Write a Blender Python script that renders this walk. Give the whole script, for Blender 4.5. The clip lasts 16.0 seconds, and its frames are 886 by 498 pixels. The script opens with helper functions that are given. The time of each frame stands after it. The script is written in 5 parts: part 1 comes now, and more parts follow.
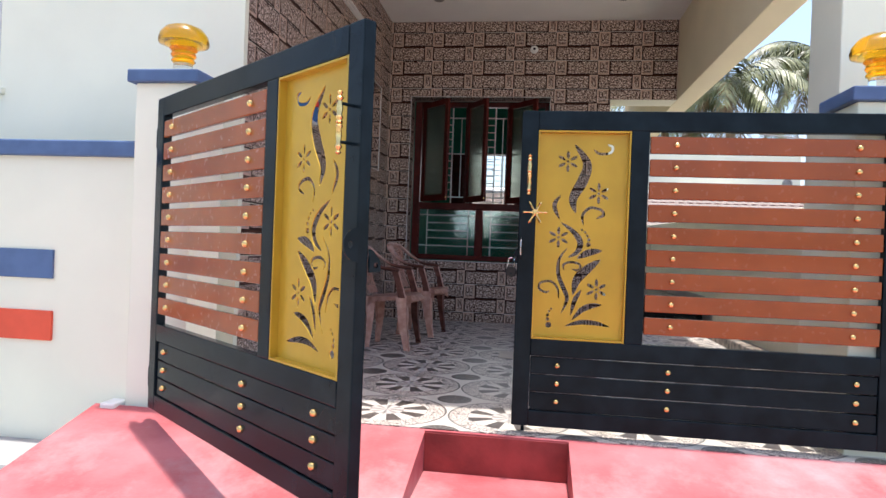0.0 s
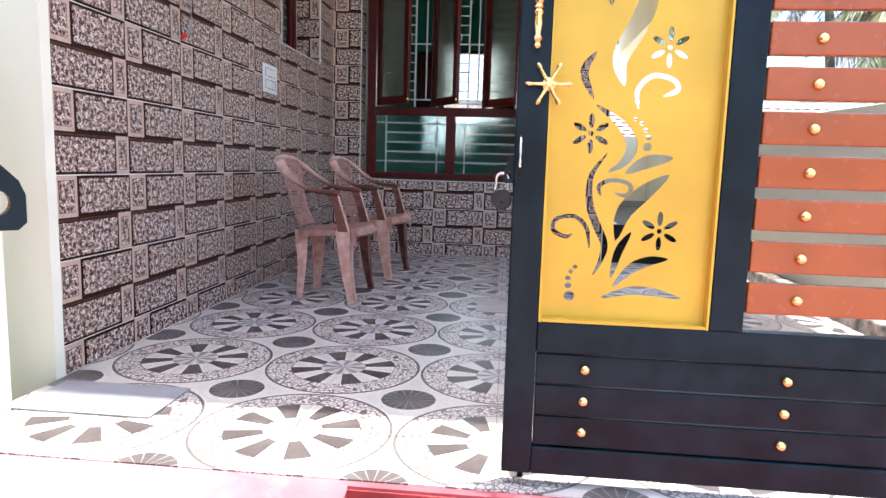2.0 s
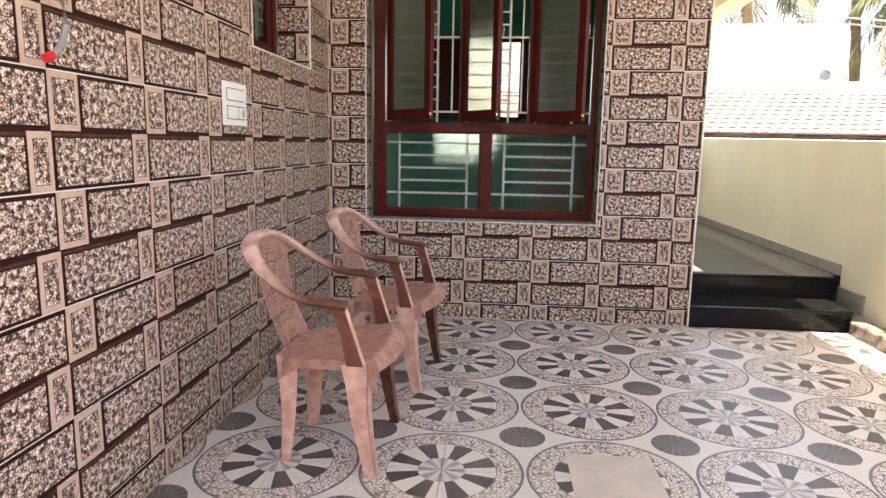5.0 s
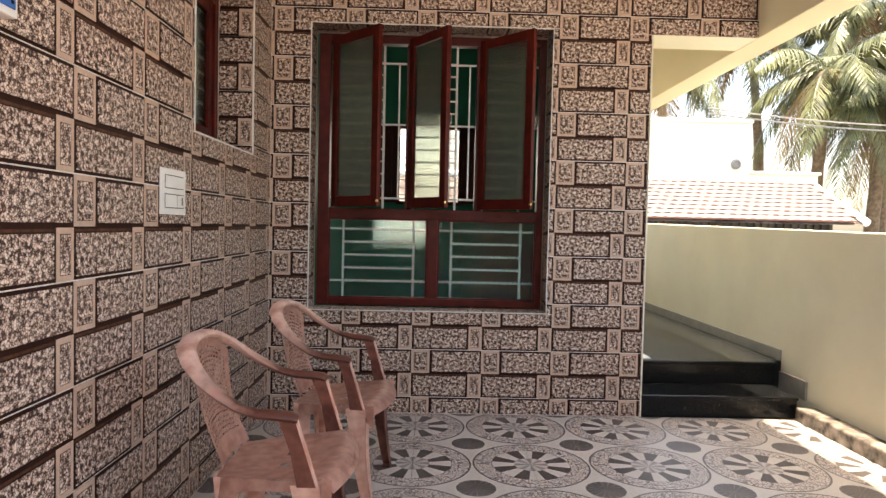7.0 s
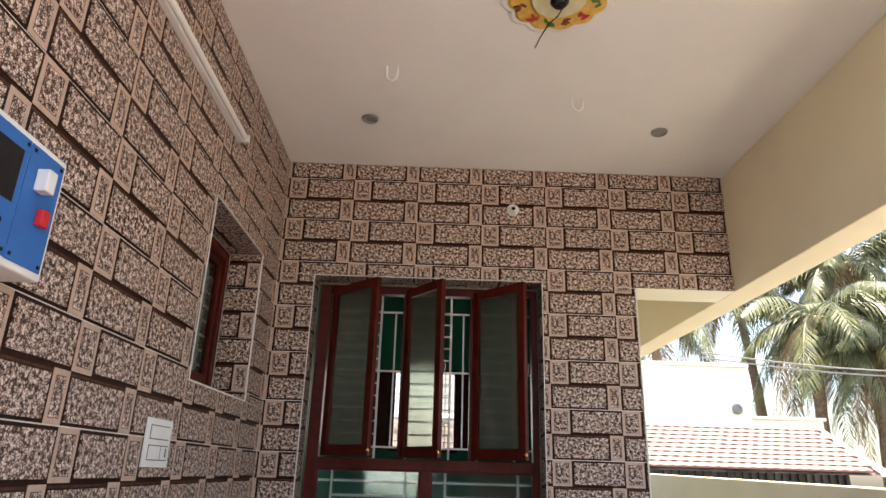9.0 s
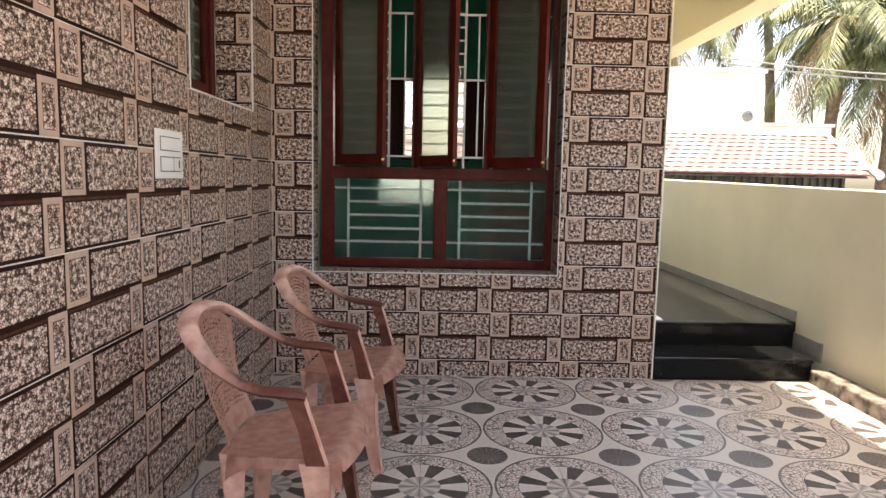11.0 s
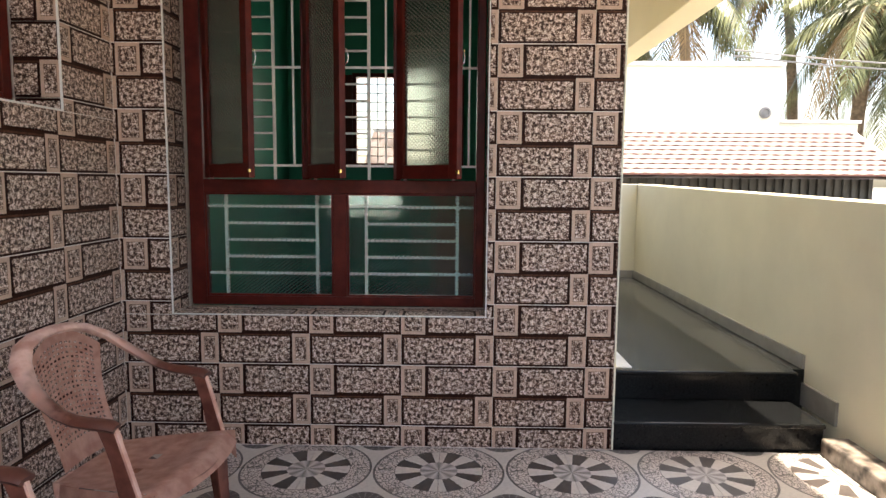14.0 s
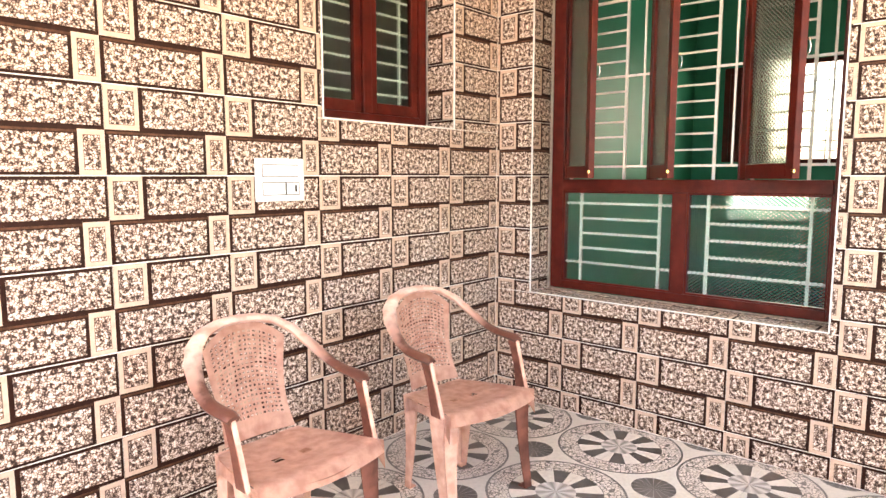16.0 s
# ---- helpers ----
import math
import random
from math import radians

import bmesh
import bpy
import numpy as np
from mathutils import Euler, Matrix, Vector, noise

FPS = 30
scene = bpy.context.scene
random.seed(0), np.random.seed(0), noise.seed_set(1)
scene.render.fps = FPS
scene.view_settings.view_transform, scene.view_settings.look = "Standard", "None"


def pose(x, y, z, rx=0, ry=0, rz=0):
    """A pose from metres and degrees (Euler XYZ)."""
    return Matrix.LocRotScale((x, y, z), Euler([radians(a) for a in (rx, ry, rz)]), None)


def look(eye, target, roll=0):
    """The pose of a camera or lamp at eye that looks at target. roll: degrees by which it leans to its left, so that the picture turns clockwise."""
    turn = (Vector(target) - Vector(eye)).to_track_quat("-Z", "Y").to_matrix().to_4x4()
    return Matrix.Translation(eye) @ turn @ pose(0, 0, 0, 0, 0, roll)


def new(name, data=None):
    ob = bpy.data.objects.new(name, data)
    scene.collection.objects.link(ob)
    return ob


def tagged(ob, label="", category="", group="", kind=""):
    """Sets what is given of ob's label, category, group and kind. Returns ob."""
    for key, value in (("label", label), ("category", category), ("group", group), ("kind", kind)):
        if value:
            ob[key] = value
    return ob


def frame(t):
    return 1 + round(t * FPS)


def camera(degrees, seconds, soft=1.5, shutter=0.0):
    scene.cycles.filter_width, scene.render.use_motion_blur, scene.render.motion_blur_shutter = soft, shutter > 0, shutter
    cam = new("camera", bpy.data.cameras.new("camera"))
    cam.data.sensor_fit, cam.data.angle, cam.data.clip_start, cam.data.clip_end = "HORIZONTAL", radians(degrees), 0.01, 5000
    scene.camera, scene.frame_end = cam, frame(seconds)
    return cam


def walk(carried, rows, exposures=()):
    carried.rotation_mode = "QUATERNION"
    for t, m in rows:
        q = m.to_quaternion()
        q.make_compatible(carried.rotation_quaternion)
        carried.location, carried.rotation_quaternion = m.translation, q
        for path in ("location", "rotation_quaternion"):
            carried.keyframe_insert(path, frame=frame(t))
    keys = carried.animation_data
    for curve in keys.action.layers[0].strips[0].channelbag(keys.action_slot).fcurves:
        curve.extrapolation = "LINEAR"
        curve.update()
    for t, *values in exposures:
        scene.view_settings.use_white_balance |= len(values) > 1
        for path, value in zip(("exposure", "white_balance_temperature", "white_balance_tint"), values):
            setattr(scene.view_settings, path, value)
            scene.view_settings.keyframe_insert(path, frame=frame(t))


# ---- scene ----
cam = camera(69.4, 16.0)
PATH = [
    (0, (1.621, -6.943, 0.811), (1.347, -4.962, 0.803), 2.2),
    (0.5, (1.621, -6.599, 0.822), (1.365, -4.617, 0.749), 2),
    (1, (1.571, -6.266, 0.769), (1.333, -4.284, 0.644), 2.1),
    (1.5, (1.543, -5.94, 0.752), (1.34, -3.96, 0.564), 2),
    (2, (1.544, -5.617, 0.785), (1.356, -3.642, 0.528), 1.7),
    (2.5, (1.467, -5.326, 0.787), (1.272, -3.356, 0.506), 1.6),
    (3, (1.396, -5.05, 0.846), (1.196, -3.081, 0.56), 1.5),
    (3.5, (1.359, -4.777, 0.937), (1.152, -2.81, 0.643), 1.5),
    (4, (1.28, -4.557, 0.98), (1.038, -2.596, 0.668), 1.5),
    (4.2, (1.233, -4.464, 1.035), (0.981, -2.505, 0.721), 1.3),
    (6.3, (1.044, -4.048, 1.197), (1.09, -2.077, 0.863), 1.2),
    (6.5, (1.027, -4.045, 1.2), (1.077, -2.071, 0.884), 1.4),
    (7, (1.004, -4.047, 1.198), (1.049, -2.049, 1.126), 1.3),
    (7.5, (1.024, -4.086, 1.207), (1.054, -2.108, 1.504), 1.3),
    (8, (1.04, -4.139, 1.234), (1.067, -2.235, 1.847), 1.7),
    (8.5, (1.035, -4.104, 1.23), (1.062, -2.211, 1.875), 1.8),
    (9, (1.026, -4.092, 1.231), (1.057, -2.204, 1.89), 1.7),
    (9.5, (1.037, -4.086, 1.214), (1.069, -2.117, 1.56), 1.2),
    (10, (0.996, -4.05, 1.218), (1.041, -2.052, 1.14), 1.5),
    (10.2, (0.975, -4.03, 1.223), (1.03, -2.042, 1.01), 1.5),
    (12.3, (0.989, -3.72, 1.277), (0.983, -1.732, 1.054), 0.65),
    (12.5, (1.014, -3.686, 1.287), (1.01, -1.698, 1.079), 0.75),
    (13, (1.245, -3.492, 1.313), (1.244, -1.504, 1.09), 0.5),
    (13.5, (1.457, -3.3, 1.276), (1.454, -1.31, 1.074), 0.45),
    (14, (1.605, -3.027, 1.3), (1.571, -1.039, 1.09), 0.45),
    (14.5, (1.778, -2.875, 1.3), (1.481, -0.91, 1.085), 0.55),
    (15, (1.949, -2.836, 1.329), (1.329, -0.948, 1.109), 0.4),
    (15.5, (2.106, -2.95, 1.314), (1.127, -1.218, 1.098), 0.3),
    (16, (2.262, -3.111, 1.321), (0.964, -1.606, 1.095), 0),
]
EXPO = [(0, 1.25, 6400, 10), (0.5, 1.5, 6250, 10), (1, 1.7, 6000, 10), (2, 2.33, 6150, 10), (3, 2.43, 6800, 10), (3.5, 2.81, 7300, 10), (4.2, 2.88, 7600, 10), (6.3, 2.69, 8400, 10), (7, 2.39, 8200, 10), (7.5, 2.14, 7500, 10), (8, 2.14, 7200, 10), (9, 2.09, 7300, 10), (9.5, 2.14, 7600, 10), (10, 2.39, 7600, 10), (12.5, 2.41, 8700, 10), (14, 2.29, 7700, 10), (14.5, 2.38, 7400, 10), (15, 3.13, 7400, 10), (15.5, 3.81, 8000, 10), (16, 4.13, 8900, 10)]
walk(cam, [(t, look(eye, target, roll)) for t, eye, target, roll in PATH], EXPO)

# ---- world and sun ----
SUN_TO = Vector((0.045, 0.03, 1.0)).normalized()
world = bpy.data.worlds.new("hazy_sky")
scene.world = world
world.use_nodes = True
wn = world.node_tree.nodes
sky = wn.new("ShaderNodeTexSky")
sky.sky_type, sky.sun_disc = "NISHITA", False
sky.sun_elevation = math.asin(SUN_TO.z)
sky.sun_rotation = math.atan2(SUN_TO.x, SUN_TO.y)
sky.dust_density, sky.air_density = 3.0, 1.0
wn["Background"].inputs["Strength"].default_value = 0.15
world.node_tree.links.new(sky.outputs[0], wn["Background"].inputs["Color"])
sun = new("sun", bpy.data.lights.new("sun", "SUN"))
sun.data.energy, sun.data.angle, sun.data.color = 3.0, radians(1.0), (1.0, 0.95, 0.88)
sun.matrix_world = look(SUN_TO * 20, (0, 0, 0))

# ---- materials ----


class Val:
    """A shader value that can be reckoned with."""

    def __init__(self, tree, socket):
        self.tree, self.socket = tree, socket

    def op(self, kind, *others):
        n = self.tree.nodes.new("ShaderNodeMath")
        n.operation = kind
        for i, v in enumerate((self, *others)):
            if isinstance(v, Val):
                self.tree.links.new(v.socket, n.inputs[i])
            else:
                n.inputs[i].default_value = v
        return Val(self.tree, n.outputs[0])

    def __add__(self, o): return self.op("ADD", o)
    def __sub__(self, o): return self.op("SUBTRACT", o)
    def __mul__(self, o): return self.op("MULTIPLY", o)
    def __lt__(self, o): return self.op("LESS_THAN", o)
    def __gt__(self, o): return self.op("GREATER_THAN", o)


def material(name, colour, rough=0.5, metal=0.0, vary=0.12, scale=6.0, bump=0.0, bump_scale=200.0, coat=0.0, second=None, stain=0.0, spec=0.35, stain_colour=None):
    """Principled material with broad and fine variation of colour, roughness and relief, in object space."""
    m = bpy.data.materials.new(name)
    m.use_nodes = True
    t = m.node_tree
    p = t.nodes["Principled BSDF"]
    p.inputs["Metallic"].default_value, p.inputs["Coat Weight"].default_value, p.inputs["Specular IOR Level"].default_value = metal, coat, spec
    co = t.nodes.new("ShaderNodeTexCoord")
    big, fine = t.nodes.new("ShaderNodeTexNoise"), t.nodes.new("ShaderNodeTexNoise")
    big.inputs["Scale"].default_value, big.inputs["Detail"].default_value = scale, 6
    fine.inputs["Scale"].default_value, fine.inputs["Detail"].default_value = bump_scale, 3
    for n in (big, fine):
        t.links.new(co.outputs["Object"], n.inputs["Vector"])
    ramp = t.nodes.new("ShaderNodeValToRGB")
    a = [max(0.0, c * (1 - vary)) for c in colour]
    b = [min(1.0, c * (1 + vary)) for c in (second or colour)]
    ramp.color_ramp.elements[0].color, ramp.color_ramp.elements[1].color = (*a, 1), (*b, 1)
    ramp.color_ramp.elements[0].position, ramp.color_ramp.elements[1].position = 0.35, 0.65
    t.links.new(big.outputs["Fac"], ramp.inputs["Fac"])
    out = ramp.outputs["Color"]
    if stain:
        dirt, mix = t.nodes.new("ShaderNodeTexNoise"), t.nodes.new("ShaderNodeMixRGB")
        dirt.inputs["Scale"].default_value, dirt.inputs["Detail"].default_value, dirt.inputs["Roughness"].default_value = scale * 0.3, 9, 0.7
        t.links.new(co.outputs["Object"], dirt.inputs["Vector"])
        v = Val(t, dirt.outputs["Fac"]).op("SUBTRACT", 0.5).op("MULTIPLY", 4 * stain).op("MAXIMUM", 0.0).op("MINIMUM", 1.0)
        t.links.new(v.socket, mix.inputs["Fac"])
        t.links.new(out, mix.inputs["Color1"])
        mix.inputs["Color2"].default_value = (*(stain_colour or [c * 0.45 for c in colour]), 1)
        out = mix.outputs["Color"]
    t.links.new(out, p.inputs["Base Color"])
    r = Val(t, fine.outputs["Fac"]).op("MULTIPLY", 0.16).op("ADD", rough - 0.08)
    t.links.new(r.socket, p.inputs["Roughness"])
    if bump:
        bn = t.nodes.new("ShaderNodeBump")
        bn.inputs["Strength"].default_value, bn.inputs["Distance"].default_value = bump, 0.003
        t.links.new(fine.outputs["Fac"], bn.inputs["Height"])
        t.links.new(bn.outputs["Normal"], p.inputs["Normal"])
    return m


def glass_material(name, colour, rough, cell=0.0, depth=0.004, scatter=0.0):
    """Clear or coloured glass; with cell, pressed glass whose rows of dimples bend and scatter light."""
    m = bpy.data.materials.new(name)
    m.use_nodes = True
    t = m.node_tree
    p = t.nodes["Principled BSDF"]
    p.inputs["Base Color"].default_value = (*colour, 1)
    p.inputs["Transmission Weight"].default_value, p.inputs["Roughness"].default_value, p.inputs["IOR"].default_value = 1.0, rough, 1.45
    if cell:
        co, sep, com, vo, bn = (t.nodes.new("ShaderNode" + k) for k in ("TexCoord", "SeparateXYZ", "CombineXYZ", "TexVoronoi", "Bump"))
        t.links.new(co.outputs["Object"], sep.inputs[0])
        across, up = Val(t, sep.outputs[0]) + Val(t, sep.outputs[1]), Val(t, sep.outputs[2]) * 1.35
        t.links.new((across + up).socket, com.inputs[0])
        t.links.new((across - up).socket, com.inputs[1])
        vo.voronoi_dimensions, vo.feature = "2D", "F1"
        vo.inputs["Scale"].default_value, vo.inputs["Randomness"].default_value = 1 / cell, 0.08
        t.links.new(com.outputs[0], vo.inputs["Vector"])
        bn.inputs["Strength"].default_value, bn.inputs["Distance"].default_value = 1.0, depth
        t.links.new(vo.outputs["Distance"], bn.inputs["Height"])
        t.links.new(bn.outputs["Normal"], p.inputs["Normal"])
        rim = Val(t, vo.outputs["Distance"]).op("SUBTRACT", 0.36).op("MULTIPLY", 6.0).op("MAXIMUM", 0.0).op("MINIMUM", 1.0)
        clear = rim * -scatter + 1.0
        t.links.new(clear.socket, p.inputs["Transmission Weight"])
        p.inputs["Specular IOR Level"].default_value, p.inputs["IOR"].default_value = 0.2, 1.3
    return m


def pebble_material():
    """The printed stone chips of the wall tile: pale chips with dark gaps."""
    m = bpy.data.materials.new("pebble_print")
    m.use_nodes = True
    t = m.node_tree
    p = t.nodes["Principled BSDF"]
    co, vo, gap, no, ramp = (t.nodes.new("ShaderNode" + k) for k in ("TexCoord", "TexVoronoi", "TexVoronoi", "TexNoise", "ValToRGB"))
    no.inputs["Scale"].default_value, no.inputs["Detail"].default_value = 62.0, 3
    gap.feature = "DISTANCE_TO_EDGE"
    vo.inputs["Scale"].default_value = gap.inputs["Scale"].default_value = 112.0
    for n in (vo, gap, no):
        t.links.new(co.outputs["Object"], n.inputs["Vector"])
    a = Val(t, gap.outputs["Distance"]).op("MULTIPLY", 2.0).op("MINIMUM", 0.46)
    b = Val(t, no.outputs["Fac"]).op("SUBTRACT", 0.5).op("MULTIPLY", 1.7)
    chip = t.nodes.new("ShaderNodeSeparateColor")
    t.links.new(vo.outputs["Color"], chip.inputs[0])
    f = (a + b).op("ADD", 0.09) + Val(t, chip.outputs[0]) * 0.34
    els = ramp.color_ramp.elements
    els[0].position, els[0].color = 0.31, (0.036, 0.015, 0.010, 1)
    els[1].position, els[1].color = 0.88, (0.86, 0.74, 0.66, 1)
    for at, tone in ((0.44, (0.24, 0.145, 0.11, 1)), (0.60, (0.54, 0.395, 0.32, 1))):
        e = els.new(at)
        e.color = tone
    t.links.new(f.socket, ramp.inputs["Fac"])
    t.links.new(ramp.outputs["Color"], p.inputs["Base Color"])
    p.inputs["Roughness"].default_value, p.inputs["Specular IOR Level"].default_value = 0.40, 0.25
    bn = t.nodes.new("ShaderNodeBump")
    bn.inputs["Strength"].default_value, bn.inputs["Distance"].default_value = 0.6, 0.003
    t.links.new(f.socket, bn.inputs["Height"])
    t.links.new(bn.outputs["Normal"], p.inputs["Normal"])
    return m


def floor_material():
    """Printed wheel pattern: a quarter wheel in each corner of the tile and a dark disc in its middle."""
    m = bpy.data.materials.new("wheel_print")
    m.use_nodes = True
    t = m.node_tree
    p = t.nodes["Principled BSDF"]
    co, sep = t.nodes.new("ShaderNodeTexCoord"), t.nodes.new("ShaderNodeSeparateXYZ")
    t.links.new(co.outputs["Object"], sep.inputs[0])
    x, y = Val(t, sep.outputs[0]), Val(t, sep.outputs[1])
    dx, dy = x - x.op("SIGN") * 0.3, y - y.op("SIGN") * 0.3
    r = (dx * dx + dy * dy).op("SQRT")
    ang = dy.op("ARCTAN2", dx) * (1 / (2 * math.pi))
    rc = (x * x + y * y).op("SQRT")
    angc = y.op("ARCTAN2", x) * (1 / (2 * math.pi))
    noise_n, vo, cloud = (t.nodes.new("ShaderNode" + k) for k in ("TexNoise", "TexVoronoi", "TexNoise"))
    vo.feature = "DISTANCE_TO_EDGE"
    vo.inputs["Scale"].default_value = 58.0
    vo.inputs["Randomness"].default_value = 0.85
    noise_n.inputs["Scale"].default_value, noise_n.inputs["Detail"].default_value = 60.0, 5
    cloud.inputs["Scale"].default_value, cloud.inputs["Detail"].default_value = 7.0, 6
    for n in (vo, noise_n, cloud):
        t.links.new(co.outputs["Object"], n.inputs["Vector"])

    def mix(fac, c1, c2):
        n = t.nodes.new("ShaderNodeMixRGB")
        t.links.new(fac.socket, n.inputs["Fac"])
        for s, c in (("Color1", c1), ("Color2", c2)):
            if isinstance(c, tuple):
                n.inputs[s].default_value = (*c, 1)
            else:
                t.links.new(c, n.inputs[s])
        return n.outputs[0]

    pale, dark = (0.68, 0.625, 0.565), (0.085, 0.068, 0.063)
    base = mix(Val(t, cloud.outputs["Fac"]), (0.61, 0.56, 0.505), (0.74, 0.685, 0.625))
    wedge = (ang * 8 + 40.25).op("FRACT") > 0.5
    wheel = mix(wedge, pale, dark)
    hub_ray = (ang * 8 + 40).op("FRACT").op("SUBTRACT", 0.5).op("ABSOLUTE")
    hub = mix(hub_ray.op("MULTIPLY", 2.0), (0.66, 0.61, 0.57), (0.27, 0.24, 0.225))
    wheel = mix(r < 0.085, wheel, hub)
    cobble = mix(Val(t, vo.outputs["Distance"]) < 0.075, (0.74, 0.645, 0.585), (0.17, 0.148, 0.132))
    col = mix((r - 0.291).op("ABSOLUTE") < 0.005, base, (0.13, 0.115, 0.11))
    col = mix(r < 0.286, col, cobble)
    col = mix(r < 0.200, col, (0.13, 0.115, 0.11))
    col = mix(r < 0.197, col, wheel)
    ray = (angc * 16 + 40).op("FRACT").op("SUBTRACT", 0.5).op("ABSOLUTE") > 0.44
    disc = mix(ray, (0.10, 0.085, 0.08), (0.30, 0.275, 0.265))
    col = mix(rc < 0.092, col, disc)
    grain = t.nodes.new("ShaderNodeMixRGB")
    grain.blend_type = "MULTIPLY"
    grain.inputs["Fac"].default_value = 0.35
    t.links.new(col, grain.inputs["Color1"])
    t.links.new(noise_n.outputs["Fac"], grain.inputs["Color2"])
    dust = t.nodes.new("ShaderNodeMixRGB")
    d = Val(t, cloud.outputs["Fac"]).op("SUBTRACT", 0.42).op("MULTIPLY", 0.5).op("MAXIMUM", 0.0)
    t.links.new(d.socket, dust.inputs["Fac"])
    t.links.new(grain.outputs[0], dust.inputs["Color1"])
    dust.inputs["Color2"].default_value = (0.40, 0.37, 0.35, 1)
    t.links.new(dust.outputs[0], p.inputs["Base Color"])
    rr = Val(t, noise_n.outputs["Fac"]) * 0.25 + 0.27
    t.links.new(rr.socket, p.inputs["Roughness"])
    bn = t.nodes.new("ShaderNodeBump")
    bn.inputs["Strength"].default_value, bn.inputs["Distance"].default_value = 0.25, 0.002
    t.links.new(Val(t, vo.outputs["Distance"]).op("MINIMUM", 0.2).socket, bn.inputs["Height"])
    t.links.new(bn.outputs["Normal"], p.inputs["Normal"])
    return m


def chair_rim_material():
    """Faded pink plastic on the back's rim that keeps its dark brown where arms rub it."""
    m = material("worn_chair_rim", (0.50, 0.26, 0.20), 0.42, vary=0.1, scale=16, second=(0.66, 0.44, 0.37), bump=0.1, bump_scale=150, spec=0.28)
    t = m.node_tree
    p = t.nodes["Principled BSDF"]
    faded = p.inputs["Base Color"].links[0].from_socket
    co, sep, no, mix = (t.nodes.new("ShaderNode" + k) for k in ("TexCoord", "SeparateXYZ", "TexNoise", "MixRGB"))
    no.inputs["Scale"].default_value, no.inputs["Detail"].default_value = 16.0, 6
    t.links.new(co.outputs["Object"], sep.inputs[0])
    t.links.new(co.outputs["Object"], no.inputs["Vector"])
    worn = (Val(t, sep.outputs[0]) + 0.23) * 6.5 + (Val(t, no.outputs["Fac"]) - 0.5) * 2.4
    t.links.new(worn.op("MAXIMUM", 0.0).op("MINIMUM", 0.94).socket, mix.inputs["Fac"])
    t.links.new(faded, mix.inputs["Color1"])
    mix.inputs["Color2"].default_value = (0.085, 0.021, 0.012, 1)
    t.links.new(mix.outputs[0], p.inputs["Base Color"])
    return m


def emitting(name, colour, strength):
    m = bpy.data.materials.new(name)
    m.use_nodes = True
    p = m.node_tree.nodes["Principled BSDF"]
    p.inputs["Base Color"].default_value = p.inputs["Emission Color"].default_value = (*colour, 1)
    p.inputs["Emission Strength"].default_value = strength
    return m


PEBBLE = pebble_material()
WHEEL = floor_material()
TILE_DARK = material("tile_dark_border", (0.026, 0.008, 0.005), 0.5, vary=0.25, scale=26, spec=0.1)
TILE_BROWN = material("tile_brown_shade_print", (0.085, 0.036, 0.021), 0.5, vary=0.3, scale=60, spec=0.1)
TILE_LIGHT = material("tile_light_border", (0.55, 0.39, 0.305), 0.42, vary=0.1, scale=40, spec=0.3)
GROUT = material("pale_grout", (0.78, 0.71, 0.65), 0.8, vary=0.1, scale=20, bump=0.2)
FLOOR_GROUT = material("grey_grout", (0.22, 0.2, 0.19), 0.85, vary=0.15, scale=20)
CREAM = material("cream_wall_paint", (0.71, 0.66, 0.51), 0.75, vary=0.04, scale=2.2, bump=0.15, bump_scale=90, stain=0.12)
WHITE_WALL = material("white_wall_paint", (0.81, 0.79, 0.64), 0.7, vary=0.03, scale=2, bump=0.12, bump_scale=90, stain=0.08)
CEIL = material("ceiling_white_paint", (0.87, 0.845, 0.81), 0.75, vary=0.03, scale=1.5, bump=0.1, bump_scale=60)
BEAM = material("beam_cream_paint", (0.78, 0.70, 0.50), 0.7, vary=0.03, scale=2, bump=0.12, bump_scale=80)
BLUE = material("slate_blue_paint", (0.085, 0.14, 0.27), 0.55, vary=0.12, scale=8, bump=0.1)
RED_BLOCK = material("orange_red_paint", (0.75, 0.10, 0.05), 0.6, vary=0.06, scale=8)
RAMP_RED = material("worn_red_ramp_paint", (0.36, 0.072, 0.083), 0.6, vary=0.12, scale=3, bump=0.3, bump_scale=60, second=(0.42, 0.125, 0.137), stain=0.9, stain_colour=(0.36, 0.33, 0.34))
RISER_RED = material("red_oxide_paint", (0.27, 0.04, 0.037), 0.55, vary=0.25, scale=6, bump=0.3, bump_scale=60)
ASPHALT = material("dusty_road", (0.29, 0.265, 0.24), 0.9, vary=0.25, scale=2, bump=0.6, bump_scale=120)
CONCRETE = material("grey_concrete", (0.34, 0.33, 0.32), 0.85, vary=0.15, scale=6, bump=0.4, bump_scale=80, stain=0.2)
GRANITE = material("polished_black_granite", (0.009, 0.0095, 0.010), 0.14, vary=0.4, scale=90, spec=0.22)
GRANITE_TOP = material("dusty_black_granite", (0.012, 0.0125, 0.012), 0.26, vary=0.3, scale=3, spec=0.2, stain=0.35, stain_colour=(0.05, 0.05, 0.048))
SKIRT = material("grey_skirting", (0.26, 0.245, 0.22), 0.6, vary=0.1, scale=10)
STONE_BASE = material("brown_stone_skirting", (0.035, 0.027, 0.022), 0.4, vary=0.5, scale=13, second=(0.24, 0.20, 0.17))
GREEN = material("dark_green_wall_paint", (0.010, 0.215, 0.135), 0.5, vary=0.1, scale=3)
DARK_ROOM = material("dim_room_paint", (0.16, 0.15, 0.13), 0.7, vary=0.05, scale=3)
